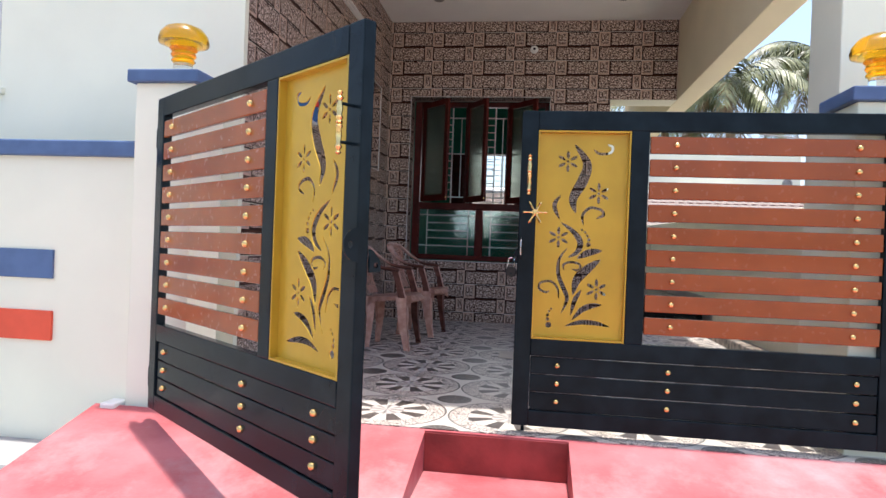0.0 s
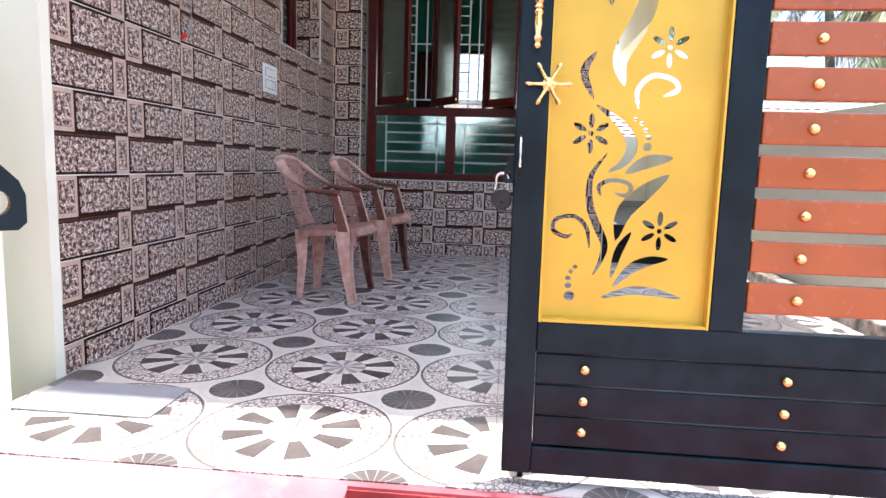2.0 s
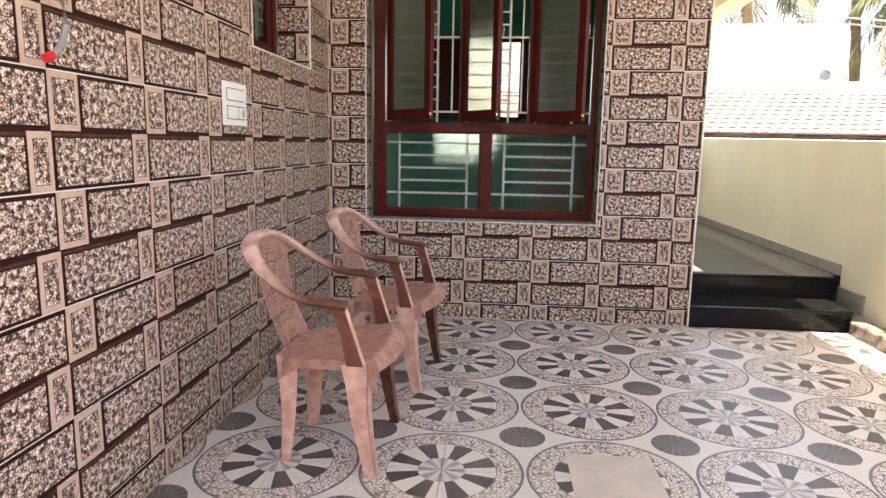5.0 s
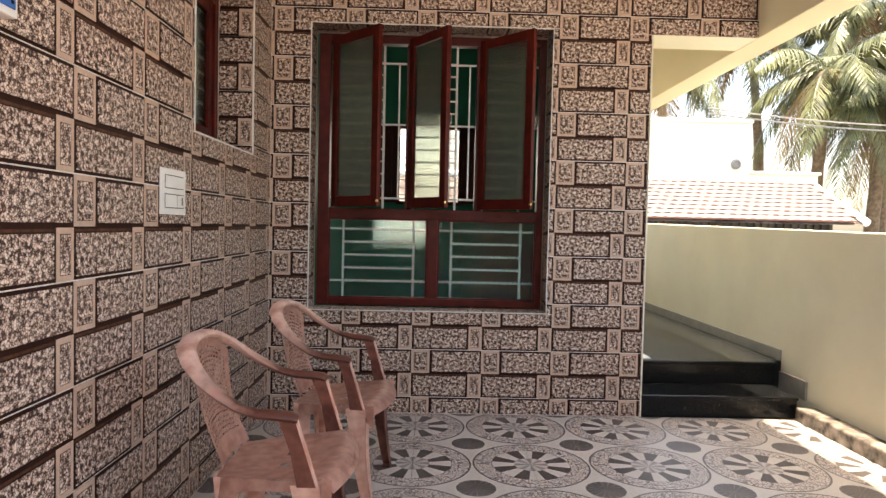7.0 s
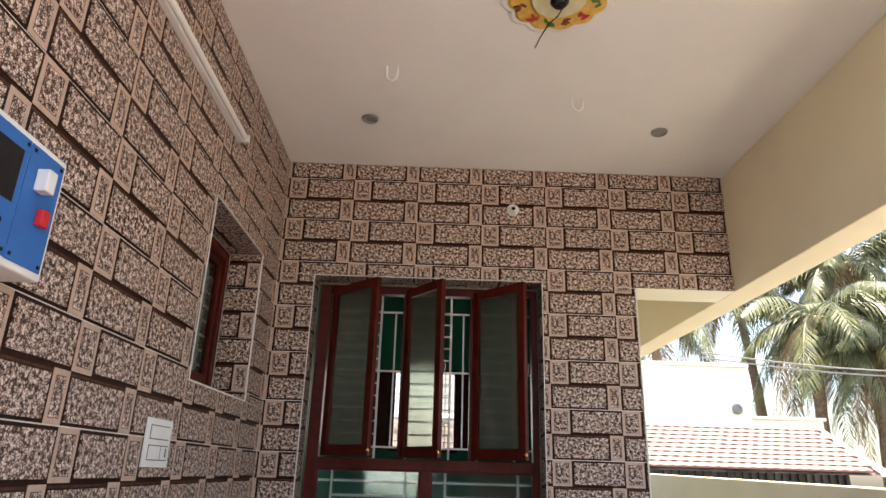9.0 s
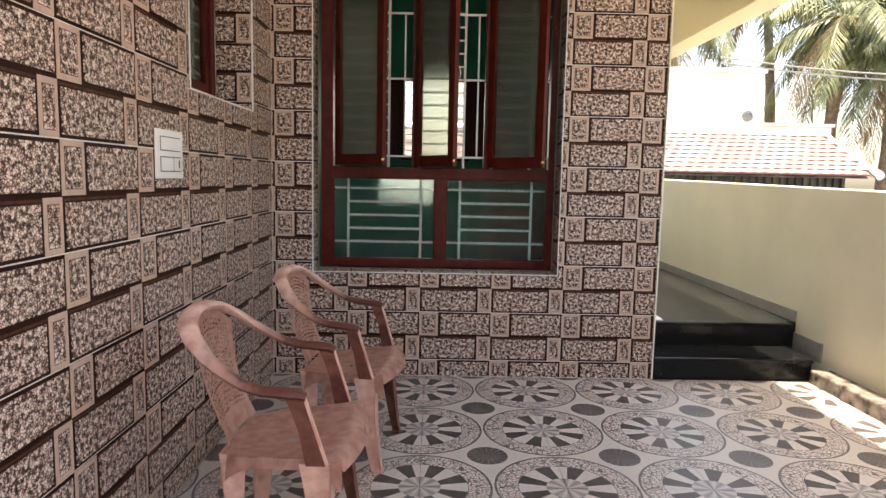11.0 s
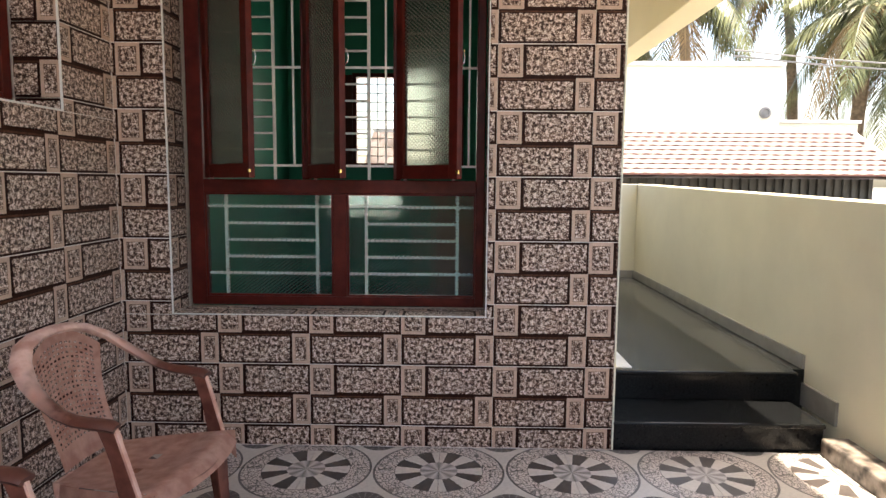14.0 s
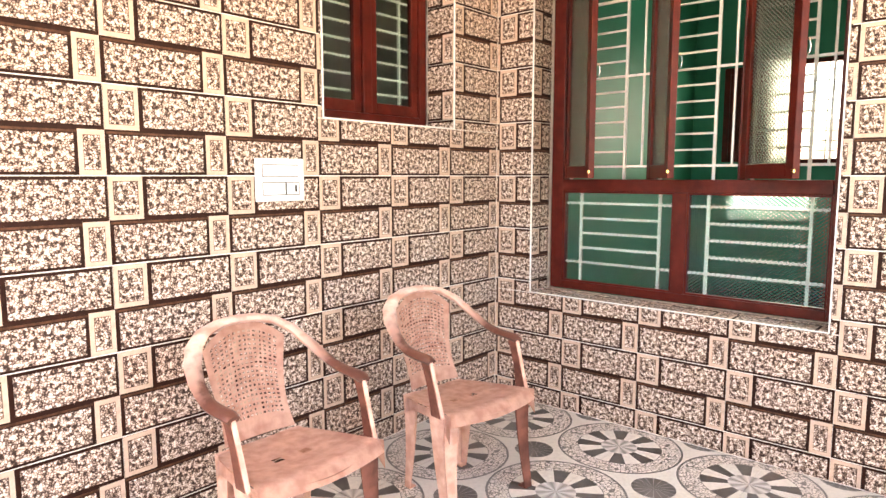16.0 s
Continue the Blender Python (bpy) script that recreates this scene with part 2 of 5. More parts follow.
FRAME_WOOD = material("maroon_painted_wood", (0.075, 0.009, 0.006), 0.4, vary=0.22, scale=14, spec=0.16, bump=0.15, bump_scale=90)
CABINET_WOOD = material("brown_cabinet_wood", (0.26, 0.11, 0.07), 0.4, vary=0.25, scale=9, bump=0.1, bump_scale=80)
GRILL = material("white_painted_iron", (0.68, 0.66, 0.62), 0.45, vary=0.06, scale=20)
GLASS_TEX = glass_material("dimpled_window_glass", (0.76, 0.92, 0.86), 0.02, 0.024, 0.0045, 0.0)
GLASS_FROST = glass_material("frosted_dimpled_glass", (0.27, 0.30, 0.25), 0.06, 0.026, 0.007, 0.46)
GATE_BLACK = material("black_gloss_enamel", (0.007, 0.0125, 0.0165), 0.22, vary=0.3, scale=9, bump=0.05, bump_scale=40, spec=0.13)
SLAT_BROWN = material("rust_brown_enamel", (0.29, 0.066, 0.013), 0.25, vary=0.1, scale=5, coat=0.2, bump=0.05, bump_scale=40)
GOLD_SHEET = material("gold_painted_sheet", (0.52, 0.325, 0.035), 0.36, metal=0.2, vary=0.08, scale=5, bump=0.06, bump_scale=30)
BRASS = material("polished_brass", (0.80, 0.55, 0.22), 0.2, metal=1.0, vary=0.1, scale=40)
STEEL = material("bright_steel", (0.6, 0.6, 0.6), 0.25, metal=1.0, vary=0.1, scale=40)
LOCK_BLACK = material("dark_brown_lock_metal", (0.012, 0.008, 0.009), 0.3, metal=0.2, vary=0.3, scale=30)
CHAIR_PINK = material("faded_pink_plastic", (0.58, 0.30, 0.225), 0.42, vary=0.06, scale=22, second=(0.68, 0.42, 0.335), bump=0.1, bump_scale=150, stain=0.05)
CHAIR_RIM = chair_rim_material()
CHAIR_DARK = material("dark_brown_plastic", (0.11, 0.030, 0.020), 0.42, vary=0.15, scale=14, second=(0.19, 0.068, 0.048), bump=0.1, bump_scale=150)
PLASTIC_WHITE = material("white_plastic", (0.80, 0.79, 0.76), 0.35, vary=0.03, scale=10)
LENS_GREY = material("dull_lamp_lens", (0.09, 0.085, 0.08), 0.35, vary=0.1, scale=20)
PLASTIC_GREY = material("grey_plastic", (0.26, 0.25, 0.24), 0.4, vary=0.05, scale=10)
METER_BLUE = material("blue_painted_metal", (0.025, 0.14, 0.42), 0.4, vary=0.06, scale=10)
BLACK_PLASTIC = material("black_plastic", (0.012, 0.012, 0.014), 0.25, vary=0.2, scale=10)
RED_PLASTIC = material("red_plastic", (0.60, 0.025, 0.03), 0.35, vary=0.05, scale=10)
AMBER = glass_material("amber_plastic", (1.0, 0.50, 0.02), 0.12)
CLEAR = glass_material("clear_plastic", (0.9, 0.92, 0.92), 0.05)
CLAY = material("red_clay_roof_tile", (0.20, 0.15, 0.13), 0.75, vary=0.2, scale=3, second=(0.28, 0.235, 0.21), bump=0.3, bump_scale=60)
# clay tinted redder and darker to paint the shadow line between tile rows
CLAY_ROW_SHADE = material("red_clay_row_shadow", (0.24, 0.125, 0.108), 0.8, vary=0.2, scale=6)
LIME = material("lime_mortar", (0.72, 0.70, 0.66), 0.85, vary=0.08, scale=5)
# near-black colour holds the shade beneath the neighbour's eave
EAVE_SHADE = material("eave_shade_dark", (0.06, 0.06, 0.055), 0.6, metal=0.3, vary=0.3, scale=3)
BARK = material("palm_bark", (0.16, 0.115, 0.075), 0.9, vary=0.3, scale=10, bump=0.7, bump_scale=30)
FROND = material("palm_leaf", (0.045, 0.062, 0.025), 0.4, vary=0.3, scale=2, second=(0.15, 0.16, 0.075))
FROND_DRY = material("dry_palm_leaf", (0.20, 0.13, 0.06), 0.6, vary=0.3, scale=2)
WIRE_BLACK = material("black_wire", (0.02, 0.02, 0.02), 0.5)
BAND_YELLOW = material("yellow_medallion_paint", (0.72, 0.45, 0.10), 0.5, vary=0.12, scale=25, bump=0.3, bump_scale=60)
BAND_CREAM = material("cream_medallion_paint", (0.70, 0.66, 0.42), 0.5, vary=0.06, scale=20)
PAINT_GREEN = material("green_medallion_paint", (0.06, 0.16, 0.05), 0.5, vary=0.2, scale=30)
PAINT_RED = material("red_medallion_paint", (0.55, 0.05, 0.05), 0.5, vary=0.2, scale=30)
PAINT_BROWN = material("brown_medallion_paint", (0.20, 0.05, 0.02), 0.5, vary=0.2, scale=30)

# ---- building helpers ----


def box(bm, x0, x1, y0, y1, z0, z1, bevel=0.0):
    r = bmesh.ops.create_cube(bm, size=1, matrix=Matrix.LocRotScale(((x0 + x1) / 2, (y0 + y1) / 2, (z0 + z1) / 2), None, (abs(x1 - x0), abs(y1 - y0), abs(z1 - z0))))
    if bevel:
        edges = list({e for v in r["verts"] for e in v.link_edges})
        bmesh.ops.bevel(bm, geom=edges, offset=bevel, segments=2, affect="EDGES", profile=0.5)
    return bm


def boxes(*rows, bevel=0.0):
    bm = bmesh.new()
    for row in rows:
        box(bm, *row, bevel=bevel)
    return bm


def tube(bm, points, radius, sides=8, flat=1.0, up=Vector((0, 0, 1))):
    """A round (or flattened) rod through points; radius may be a list."""
    pts = [Vector(p) for p in points]
    radii = radius if isinstance(radius, (list, tuple)) else [radius] * len(pts)
    rings = []
    for i, p in enumerate(pts):
        d = (pts[min(i + 1, len(pts) - 1)] - pts[max(i - 1, 0)]).normalized()
        side = d.cross(up)
        side = side.normalized() if side.length > 1e-4 else Vector((1, 0, 0))
        over = side.cross(d)
        rings.append([bm.verts.new(p + (side * math.cos(a) + over * math.sin(a) * flat) * radii[i]) for a in (2 * math.pi * k / sides for k in range(sides))])
    for a, b in zip(rings, rings[1:]):
        for k in range(sides):
            bm.faces.new((a[k], a[(k + 1) % sides], b[(k + 1) % sides], b[k]))
    bm.faces.new(rings[0][::-1])
    bm.faces.new(rings[-1])
    return bm


def lathe(bm, profile, sides=24, centre=(0, 0, 0)):
    """A turned shape from (radius, height) pairs."""
    rings = []
    for r, h in profile:
        rings.append([bm.verts.new((centre[0] + max(r, 1e-4) * math.cos(a), centre[1] + max(r, 1e-4) * math.sin(a), centre[2] + h)) for a in (2 * math.pi * k / sides for k in range(sides))])
    for a, b in zip(rings, rings[1:]):
        for k in range(sides):
            bm.faces.new((a[k], a[(k + 1) % sides], b[(k + 1) % sides], b[k]))
    bm.faces.new(rings[0][::-1])
    bm.faces.new(rings[-1])
    return bm


def mesh_of(name, bm, mats, smooth=False):
    me = bpy.data.meshes.new(name)
    bmesh.ops.recalc_face_normals(bm, faces=bm.faces)
    bm.to_mesh(me)
    bm.free()
    for m in mats if isinstance(mats, (list, tuple)) else [mats]:
        me.materials.append(m)
    if smooth:
        for p in me.polygons:
            p.use_smooth = True
        me.set_sharp_from_angle(angle=radians(40))
    return me


def part(name, bm, mat, parent, label="", smooth=False):
    ob = new(name, mesh_of(name, bm, mat, smooth))
    ob.parent = parent
    return tagged(ob, label)


def thing(name, label, category, m=None, group=""):
    ob = new(name)
    ob.empty_display_size = 0.1
    if m is not None:
        ob.matrix_world = m
    return tagged(ob, label, category, group)


def solid(name, bm, mat, label, category, kind="", smooth=False, m=None, group=""):
    ob = new(name, mesh_of(name, bm, mat, smooth))
    if m is not None:
        ob.matrix_world = m
    return tagged(ob, label, category, group, kind)


def setting(name, bm, mat, label, category, smooth=False):
    return solid(name, bm, mat, label, category, "structure", smooth)

# ---- structure ----
X_WALL, X_BEAM, X_OUT, X_YARD = 2.388, 3.06, 3.27, 3.52
H_CEIL, H_BEAM, Y_FRONT, Y_GATE = 3.272, 2.43, -3.58, -4.078
WIN = (0.250, 1.759, 0.655, 2.447)      # main window opening: x0 x1 z0 z1
SIDE = (-1.29, -0.395, 1.580, 2.440)     # side window opening: y0 y1 z0 z1
DEPTH = 0.28
Y_ROOM = 3.2                             # far wall of the green room

# porch floor
floor = setting("floor", boxes((-0.02, X_YARD, -4.15, 0.02, -0.3, -0.012)), FLOOR_GROUT, "porch floor of printed wheel-pattern tiles", "floor")

# back wall with the main window
wx0, wx1, wz0, wz1 = WIN
RB = 0.0125                              # bed of the reveal tiles
wall_back = setting("wall_back", boxes(
    (-0.25, wx0 - RB, 0.0045, DEPTH, -0.3, H_CEIL), (wx1 + RB, X_WALL - 0.004, 0.0045, DEPTH, -0.3, H_CEIL),
    (wx0 - RB, wx1 + RB, 0.0045, DEPTH, -0.3, wz0 - RB), (wx0 - RB, wx1 + RB, 0.0045, DEPTH, wz1 + RB, H_CEIL),
    (X_WALL - 0.004, X_BEAM, 0.0045, DEPTH, H_BEAM + 0.004, H_CEIL)), GROUT, "porch back wall clad in stone-look tiles", "wall")
# left wall with the side window
sy0, sy1, sz0, sz1 = SIDE
wall_left = setting("wall_left", boxes(
    (-DEPTH, -0.0045, Y_FRONT + 0.03, sy0 - RB, -0.3, H_CEIL), (-DEPTH, -0.0045, sy1 + RB, 0.012, -0.3, H_CEIL),
    (-DEPTH, -0.0045, sy0 - RB, sy1 + RB, -0.3, sz0), (-DEPTH, -0.0045, sy0 - RB, sy1 + RB, sz1 + RB, H_CEIL)), GROUT, "porch side wall clad in stone-look tiles", "wall")
setting("ceiling", boxes((-6.0, X_OUT, Y_FRONT, 4.0, H_CEIL + 0.002, H_CEIL + 0.2)), CEIL, "white painted porch ceiling", "ceiling")
setting("beam_side", boxes((X_BEAM, X_OUT, Y_FRONT + 0.004, 4.0, H_BEAM, H_CEIL), bevel=0.006), BEAM, "cream painted concrete side beam", "beam")
setting("beam_back", boxes((X_WALL - 0.002, X_BEAM, 0.004, 0.30, H_BEAM, H_BEAM + 0.06), bevel=0.004), WHITE_WALL, "white painted lintel underside over the passage", "beam")
setting("column", boxes((X_BEAM + 0.002, X_OUT + 0.05, Y_FRONT - 0.04, Y_FRONT + 0.32, -0.3, H_BEAM + 0.01), (X_BEAM + 0.002, X_OUT + 0.05, Y_FRONT - 0.04, Y_FRONT + 0.002, H_BEAM, H_CEIL + 0.2), bevel=0.006), WHITE_WALL, "white painted porch column", "column")
# house front beside the porch, with parapet
setting("wall_front", boxes((-6.0, -2.3, Y_FRONT - 0.01, Y_FRONT + 0.22, -0.3, H_CEIL + 0.3), (-2.3, -1.50, Y_FRONT - 0.01, Y_FRONT + 0.22, -0.3, 1.64),
    (-2.3, -1.50, Y_FRONT - 0.01, Y_FRONT + 0.22, 2.5, H_CEIL + 0.3), (-1.50, -0.004, Y_FRONT - 0.01, Y_FRONT + 0.22, -0.3, H_CEIL + 0.3)), WHITE_WALL, "white painted house front", "wall")
setting("fascia", boxes((-0.002, X_OUT + 0.05, Y_FRONT - 0.03, Y_FRONT - 0.004, H_CEIL - 0.0, H_CEIL + 0.5)), WHITE_WALL, "white painted roof edge", "trim")
# room behind the main window
setting("wall_room", boxes((-0.1, 0.0, DEPTH, Y_ROOM, 0, 3.2), (X_WALL - 0.12, X_WALL, DEPTH + 0.002, Y_ROOM, 0, H_CEIL),
    (-0.1, 0.62, Y_ROOM, Y_ROOM + 0.12, 0, H_CEIL), (1.36, X_WALL, Y_ROOM, Y_ROOM + 0.12, 0, H_CEIL), (0.62, 1.36, Y_ROOM, Y_ROOM + 0.12, 0, 1.43), (0.62, 1.36, Y_ROOM, Y_ROOM + 0.12, 2.32, H_CEIL)), GREEN, "dark green painted room walls", "wall")
setting("wall_room_inner", boxes((0.0, wx0 - 0.02, DEPTH + 0.002, DEPTH + 0.012, 0, H_CEIL), (wx1 + 0.02, X_WALL - 0.12, DEPTH + 0.002, DEPTH + 0.012, 0, H_CEIL), (wx0 - 0.02, wx1 + 0.02, DEPTH + 0.002, DEPTH + 0.012, 0, wz0 - 0.02)), GREEN, "dark green inner face of the window wall", "wall")
setting("floor_room", boxes((-0.1, X_WALL, DEPTH, Y_ROOM + 0.12, 0.25, 0.30)), GRANITE_TOP, "dark polished room floor", "floor")
daylight = new("window_daylight", bpy.data.lights.new("window_daylight", "AREA"))
daylight.data.shape, daylight.data.size, daylight.data.size_y, daylight.data.energy = "RECTANGLE", 0.66, 0.82, 1.7
daylight.matrix_world = look((0.99, Y_ROOM + 0.11, 1.875), (0.99, 0.0, 1.875))
# room behind the side window
setting("wall_side_room", boxes((-3.2, -3.1, -3.3, 0.2, 0, H_CEIL), (-3.1, -DEPTH, -3.4, -3.3, 0, H_CEIL), (-3.1, -DEPTH, 0.1, 0.2, 0, H_CEIL), (-3.1, -DEPTH, -3.3, 0.1, 0.2, 0.3)), DARK_ROOM, "plain walls of the side room", "wall")
# passage with two granite steps
setting("landing", boxes((X_WALL, X_YARD - 0.075, 0.362, 3.75, -0.3, 0.30), (X_YARD - 0.074, X_YARD, 0.40, 3.75, -0.3, 0.30), bevel=0.004), GRANITE_TOP, "dusty black granite passage floor", "floor")
setting("wall_house_side", boxes((X_WALL - 0.12, X_WALL - 0.002, Y_ROOM + 0.125, 4.0, 0, H_CEIL), (X_WALL - 0.002, X_WALL + 0.004, DEPTH + 0.004, 4.0, 0.30, H_CEIL)), CREAM, "cream painted house side wall", "wall")
bm = boxes((X_YARD, X_YARD + 0.15, -4.1, 3.75, -0.6, 1.25), (X_WALL, X_YARD + 0.15, 3.752, 3.9, -0.6, 1.25), bevel=0.006)
for v in bm.verts:
    if v.co.z > 1:
        v.co.z += 0.0175 * (min(v.co.y, 3.75) - 1.6)   # the wall's top falls towards the road
setting("wall_yard", bm, CREAM, "cream painted yard wall", "wall")
setting("skirting", boxes((X_YARD - 0.015, X_YARD, 0.402, 3.74, 0.30, 0.375), (X_WALL, X_YARD - 0.016, 3.735, 3.75, 0.30, 0.375), (X_YARD - 0.015, X_YARD, 0.08, 0.40, 0.10, 0.225)), SKIRT, "grey stone skirting along the yard wall", "skirting")
setting("skirting_floor", boxes((3.385, X_YARD, -4.0, -0.016, -0.012, 0.085), bevel=0.012), STONE_BASE, "rough brown stone skirting", "skirting")


def granite_step(y0, y1, z0, z1, x1):
    st = thing("granite_step", "polished black granite step with a rounded nosing", "step", pose(X_WALL, y0, z0))
    part("riser", boxes((0.002, x1, 0.012, y1 - y0, 0, z1 - z0 - 0.025)), GRANITE, st)
    part("tread", boxes((0.002, x1, -0.012, y1 - y0, z1 - z0 - 0.025, z1 - z0), bevel=0.008), GRANITE, st)
    return tagged(st, group="granite steps")


granite_step(0.0, 0.345, 0.0, 0.145, 1.025)
granite_step(0.33, 0.36, 0.148, 0.304, 1.055)

# ramp, entrance step and road
bm = bmesh.new()
SLOPE = 0.24
RY0, RY1 = -4.13, -6.2


def wedge(bm, x0, x1, y0, y1, za, zb, zbot=-0.75):
    v = [bm.verts.new(c) for c in ((x0, y0, za), (x1, y0, za), (x1, y1, zb), (x0, y1, zb), (x0, y0, zbot), (x1, y0, zbot), (x1, y1, zbot), (x0, y1, zbot))]
    for f in ((0, 1, 2, 3), (7, 6, 5, 4), (0, 4, 5, 1), (1, 5, 6, 2), (2, 6, 7, 3), (3, 7, 4, 0)):
        bm.faces.new([v[i] for i in f])


def ramp_z(y):
    return -0.004 + (y - RY0) * SLOPE


SX0, SX1, SY1 = 1.185, 1.81, -4.155
wedge(bm, -0.42, SX0, RY0, RY1, ramp_z(RY0), ramp_z(RY1))
wedge(bm, SX1, 3.75, RY0, RY1, ramp_z(RY0), ramp_z(RY1))
wedge(bm, SX0, SX1, RY0, SY1, ramp_z(RY0), ramp_z(RY0))
setting("ramp", bm, RAMP_RED, "worn red painted entrance ramp", "ramp")
es = setting("entrance_step", boxes((SX0 + 0.002, SX1 - 0.002, -4.9, SY1 - 0.006, -0.75, -0.18)), RAMP_RED, "worn red painted step cut into the ramp", "step")
part("riser", boxes((SX0 + 0.002, SX1 - 0.002, SY1 - 0.006, SY1 - 0.001, -0.75, -0.012)), RISER_RED, es, "dark red painted riser")
setting("entrance_step_lower", boxes((SX0 + 0.002, SX1 - 0.002, -5.6, -4.902, -0.75, -0.36)), RAMP_RED, "worn red painted lower step", "step")
# added white slab: imitates a bright reflection on the polished passage floor
setting("reflection_slab", boxes((X_WALL + 0.006, 2.575, 0.365, 1.25, 0.300, 0.309), bevel=0.002), LIME, "white slab standing in for a reflection along the house wall", "floor")
setting("ground", boxes((-300, 300, -300, 400, -1.2, -0.5)), ASPHALT, "dusty grey road and ground", "ground")
setting("drain_edge", boxes((-6, -0.425, -4.42, -4.06, -0.6, -0.22), bevel=0.02), CONCRETE, "rough concrete plinth at the wall foot", "kerb")

# front yard wall with painted band and blocks
setting("wall_gate_left", boxes((-6, -0.29, -4.06, -3.90, -0.6, 1.185)), WHITE_WALL, "white painted front yard wall", "wall")
setting("coping_left", boxes((-6, -0.292, -4.09, -3.87, 1.185, 1.264), bevel=0.008), BLUE, "blue painted wall coping", "trim")
setting("painted_block", boxes((-1.9, -0.722, -4.074, -4.058, 0.577, 0.72), bevel=0.003), BLUE, "raised blue painted wall block", "trim")
setting("painted_block_lower", boxes((-1.9, -0.718, -4.074, -4.058, 0.270, 0.417), bevel=0.003), RED_BLOCK, "raised orange-red painted wall block", "trim")
setting("wall_gate_right", boxes((3.68, 8, -4.06, -3.90, -0.6, 1.22)), WHITE_WALL, "white painted front yard wall", "wall")

# ---- gate pillars and their lamps ----


def gate_pillar(x0, x1, y0, y1, zb, top=1.625):
    g = thing("gate_pillar", "white painted gate pillar with a blue cap", "pillar", pose((x0 + x1) / 2, (y0 + y1) / 2, zb), "gate pillars")
    w, d = (x1 - x0) / 2, (y1 - y0) / 2
    part("shaft", boxes((-w, w, -d, d, 0, top - 0.06 - zb), bevel=0.006), WHITE_WALL, g)
    bm = boxes((-w - 0.03, w + 0.03, -d - 0.03, d + 0.03, top - 0.06 - zb, top - zb), bevel=0.006)
    part("cap", bm, BLUE, g, "blue painted projecting cap")
    return g


def pillar_lamp(x, y, top=1.625):
    g = thing("pillar_lamp", "amber mushroom-shaped lamp standing on a pillar cap", "lamp", pose(x, y, top), "pillar lamps")
    part("base", lathe(bmesh.new(), [(0.055, 0), (0.055, 0.012), (0.046, 0.02), (0.046, 0.07), (0.04, 0.075)]), CLEAR, g, "clear plastic base", True)
    part("stem", lathe(bmesh.new(), [(0.044, 0.072), (0.058, 0.085), (0.05, 0.1), (0.062, 0.115), (0.054, 0.13), (0.068, 0.145), (0.058, 0.16)]), AMBER, g, "ribbed amber stem", True)
    part("dome", lathe(bmesh.new(), [(0.056, 0.158), (0.085, 0.162), (0.118, 0.17), (0.122, 0.185), (0.114, 0.215), (0.09, 0.245), (0.05, 0.262), (0.0, 0.268)]), AMBER, g, "domed amber shade", True)


gate_pillar(-0.29, 0.01, -4.10, -3.80, -0.3, 1.60)
gate_pillar(2.95, 3.25, -4.05, -3.78, -0.3, 1.545)
pillar_lamp(-0.14, -3.95, 1.60)
pillar_lamp(3.10, -3.915, 1.545)
solid("cement_pad", boxes((-0.375, -0.295, -4.17, -4.065, -0.06, 0.012), bevel=0.012), LIME, "broken cement lump at the pillar foot", "cement")

# ---- gate ----
GW, GZ0, GZ1 = 1.57, 0.035, 1.425


def smooth_line(points, n=10):
    """Catmull-Rom line through 2D points."""
    p = [Vector(q) for q in points]
    p = [p[0] * 2 - p[1]] + p + [p[-1] * 2 - p[-2]]
    out = []
    for i in range(1, len(p) - 2):
        for k in range(n):
            t = k / n
            out.append(0.5 * (2 * p[i] + (p[i + 1] - p[i - 1]) * t + (2 * p[i - 1] - 5 * p[i] + 4 * p[i + 1] - p[i + 2]) * t * t + (3 * p[i] - p[i - 1] - 3 * p[i + 1] + p[i + 2]) * t ** 3))
    return out + [p[-2]]


def stroke(points, width, pointed=True):
    """Outline of a tapering stroke along a curved line."""
    line = smooth_line(points)
    left, right = [], []
    for i, q in enumerate(line):
        d = (line[min(i + 1, len(line) - 1)] - line[max(i - 1, 0)]).normalized()
        t = i / (len(line) - 1)
        w = width / 2 * (math.sin(math.pi * t) ** 0.7 * 0.94 + 0.06 if pointed else min(1.0, 0.35 + 5 * t, 0.35 + 5 * (1 - t)))
        nrm = Vector((-d.y, d.x))
        left.append(q + nrm * w)
        right.append(q - nrm * w)
    return left + right[::-1]


def ellipse(cx, cy, a, b, turn=0.0, n=14):
    c, s = math.cos(turn), math.sin(turn)
    return [Vector((cx + a * math.cos(k) * c - b * math.sin(k) * s, cy + a * math.cos(k) * s + b * math.sin(k) * c)) for k in (2 * math.pi * j / n for j in range(n))]


def flower(cx, cy, r):
    out = [ellipse(cx, cy, r * 0.13, r * 0.13, n=8)]
    for k in range(6):
        a = math.pi / 6 + k * math.pi / 3
        out.append(ellipse(cx + math.cos(a) * r * 0.62, cy + math.sin(a) * r * 0.62, r * 0.36, r * 0.14, a, 10))
    return out


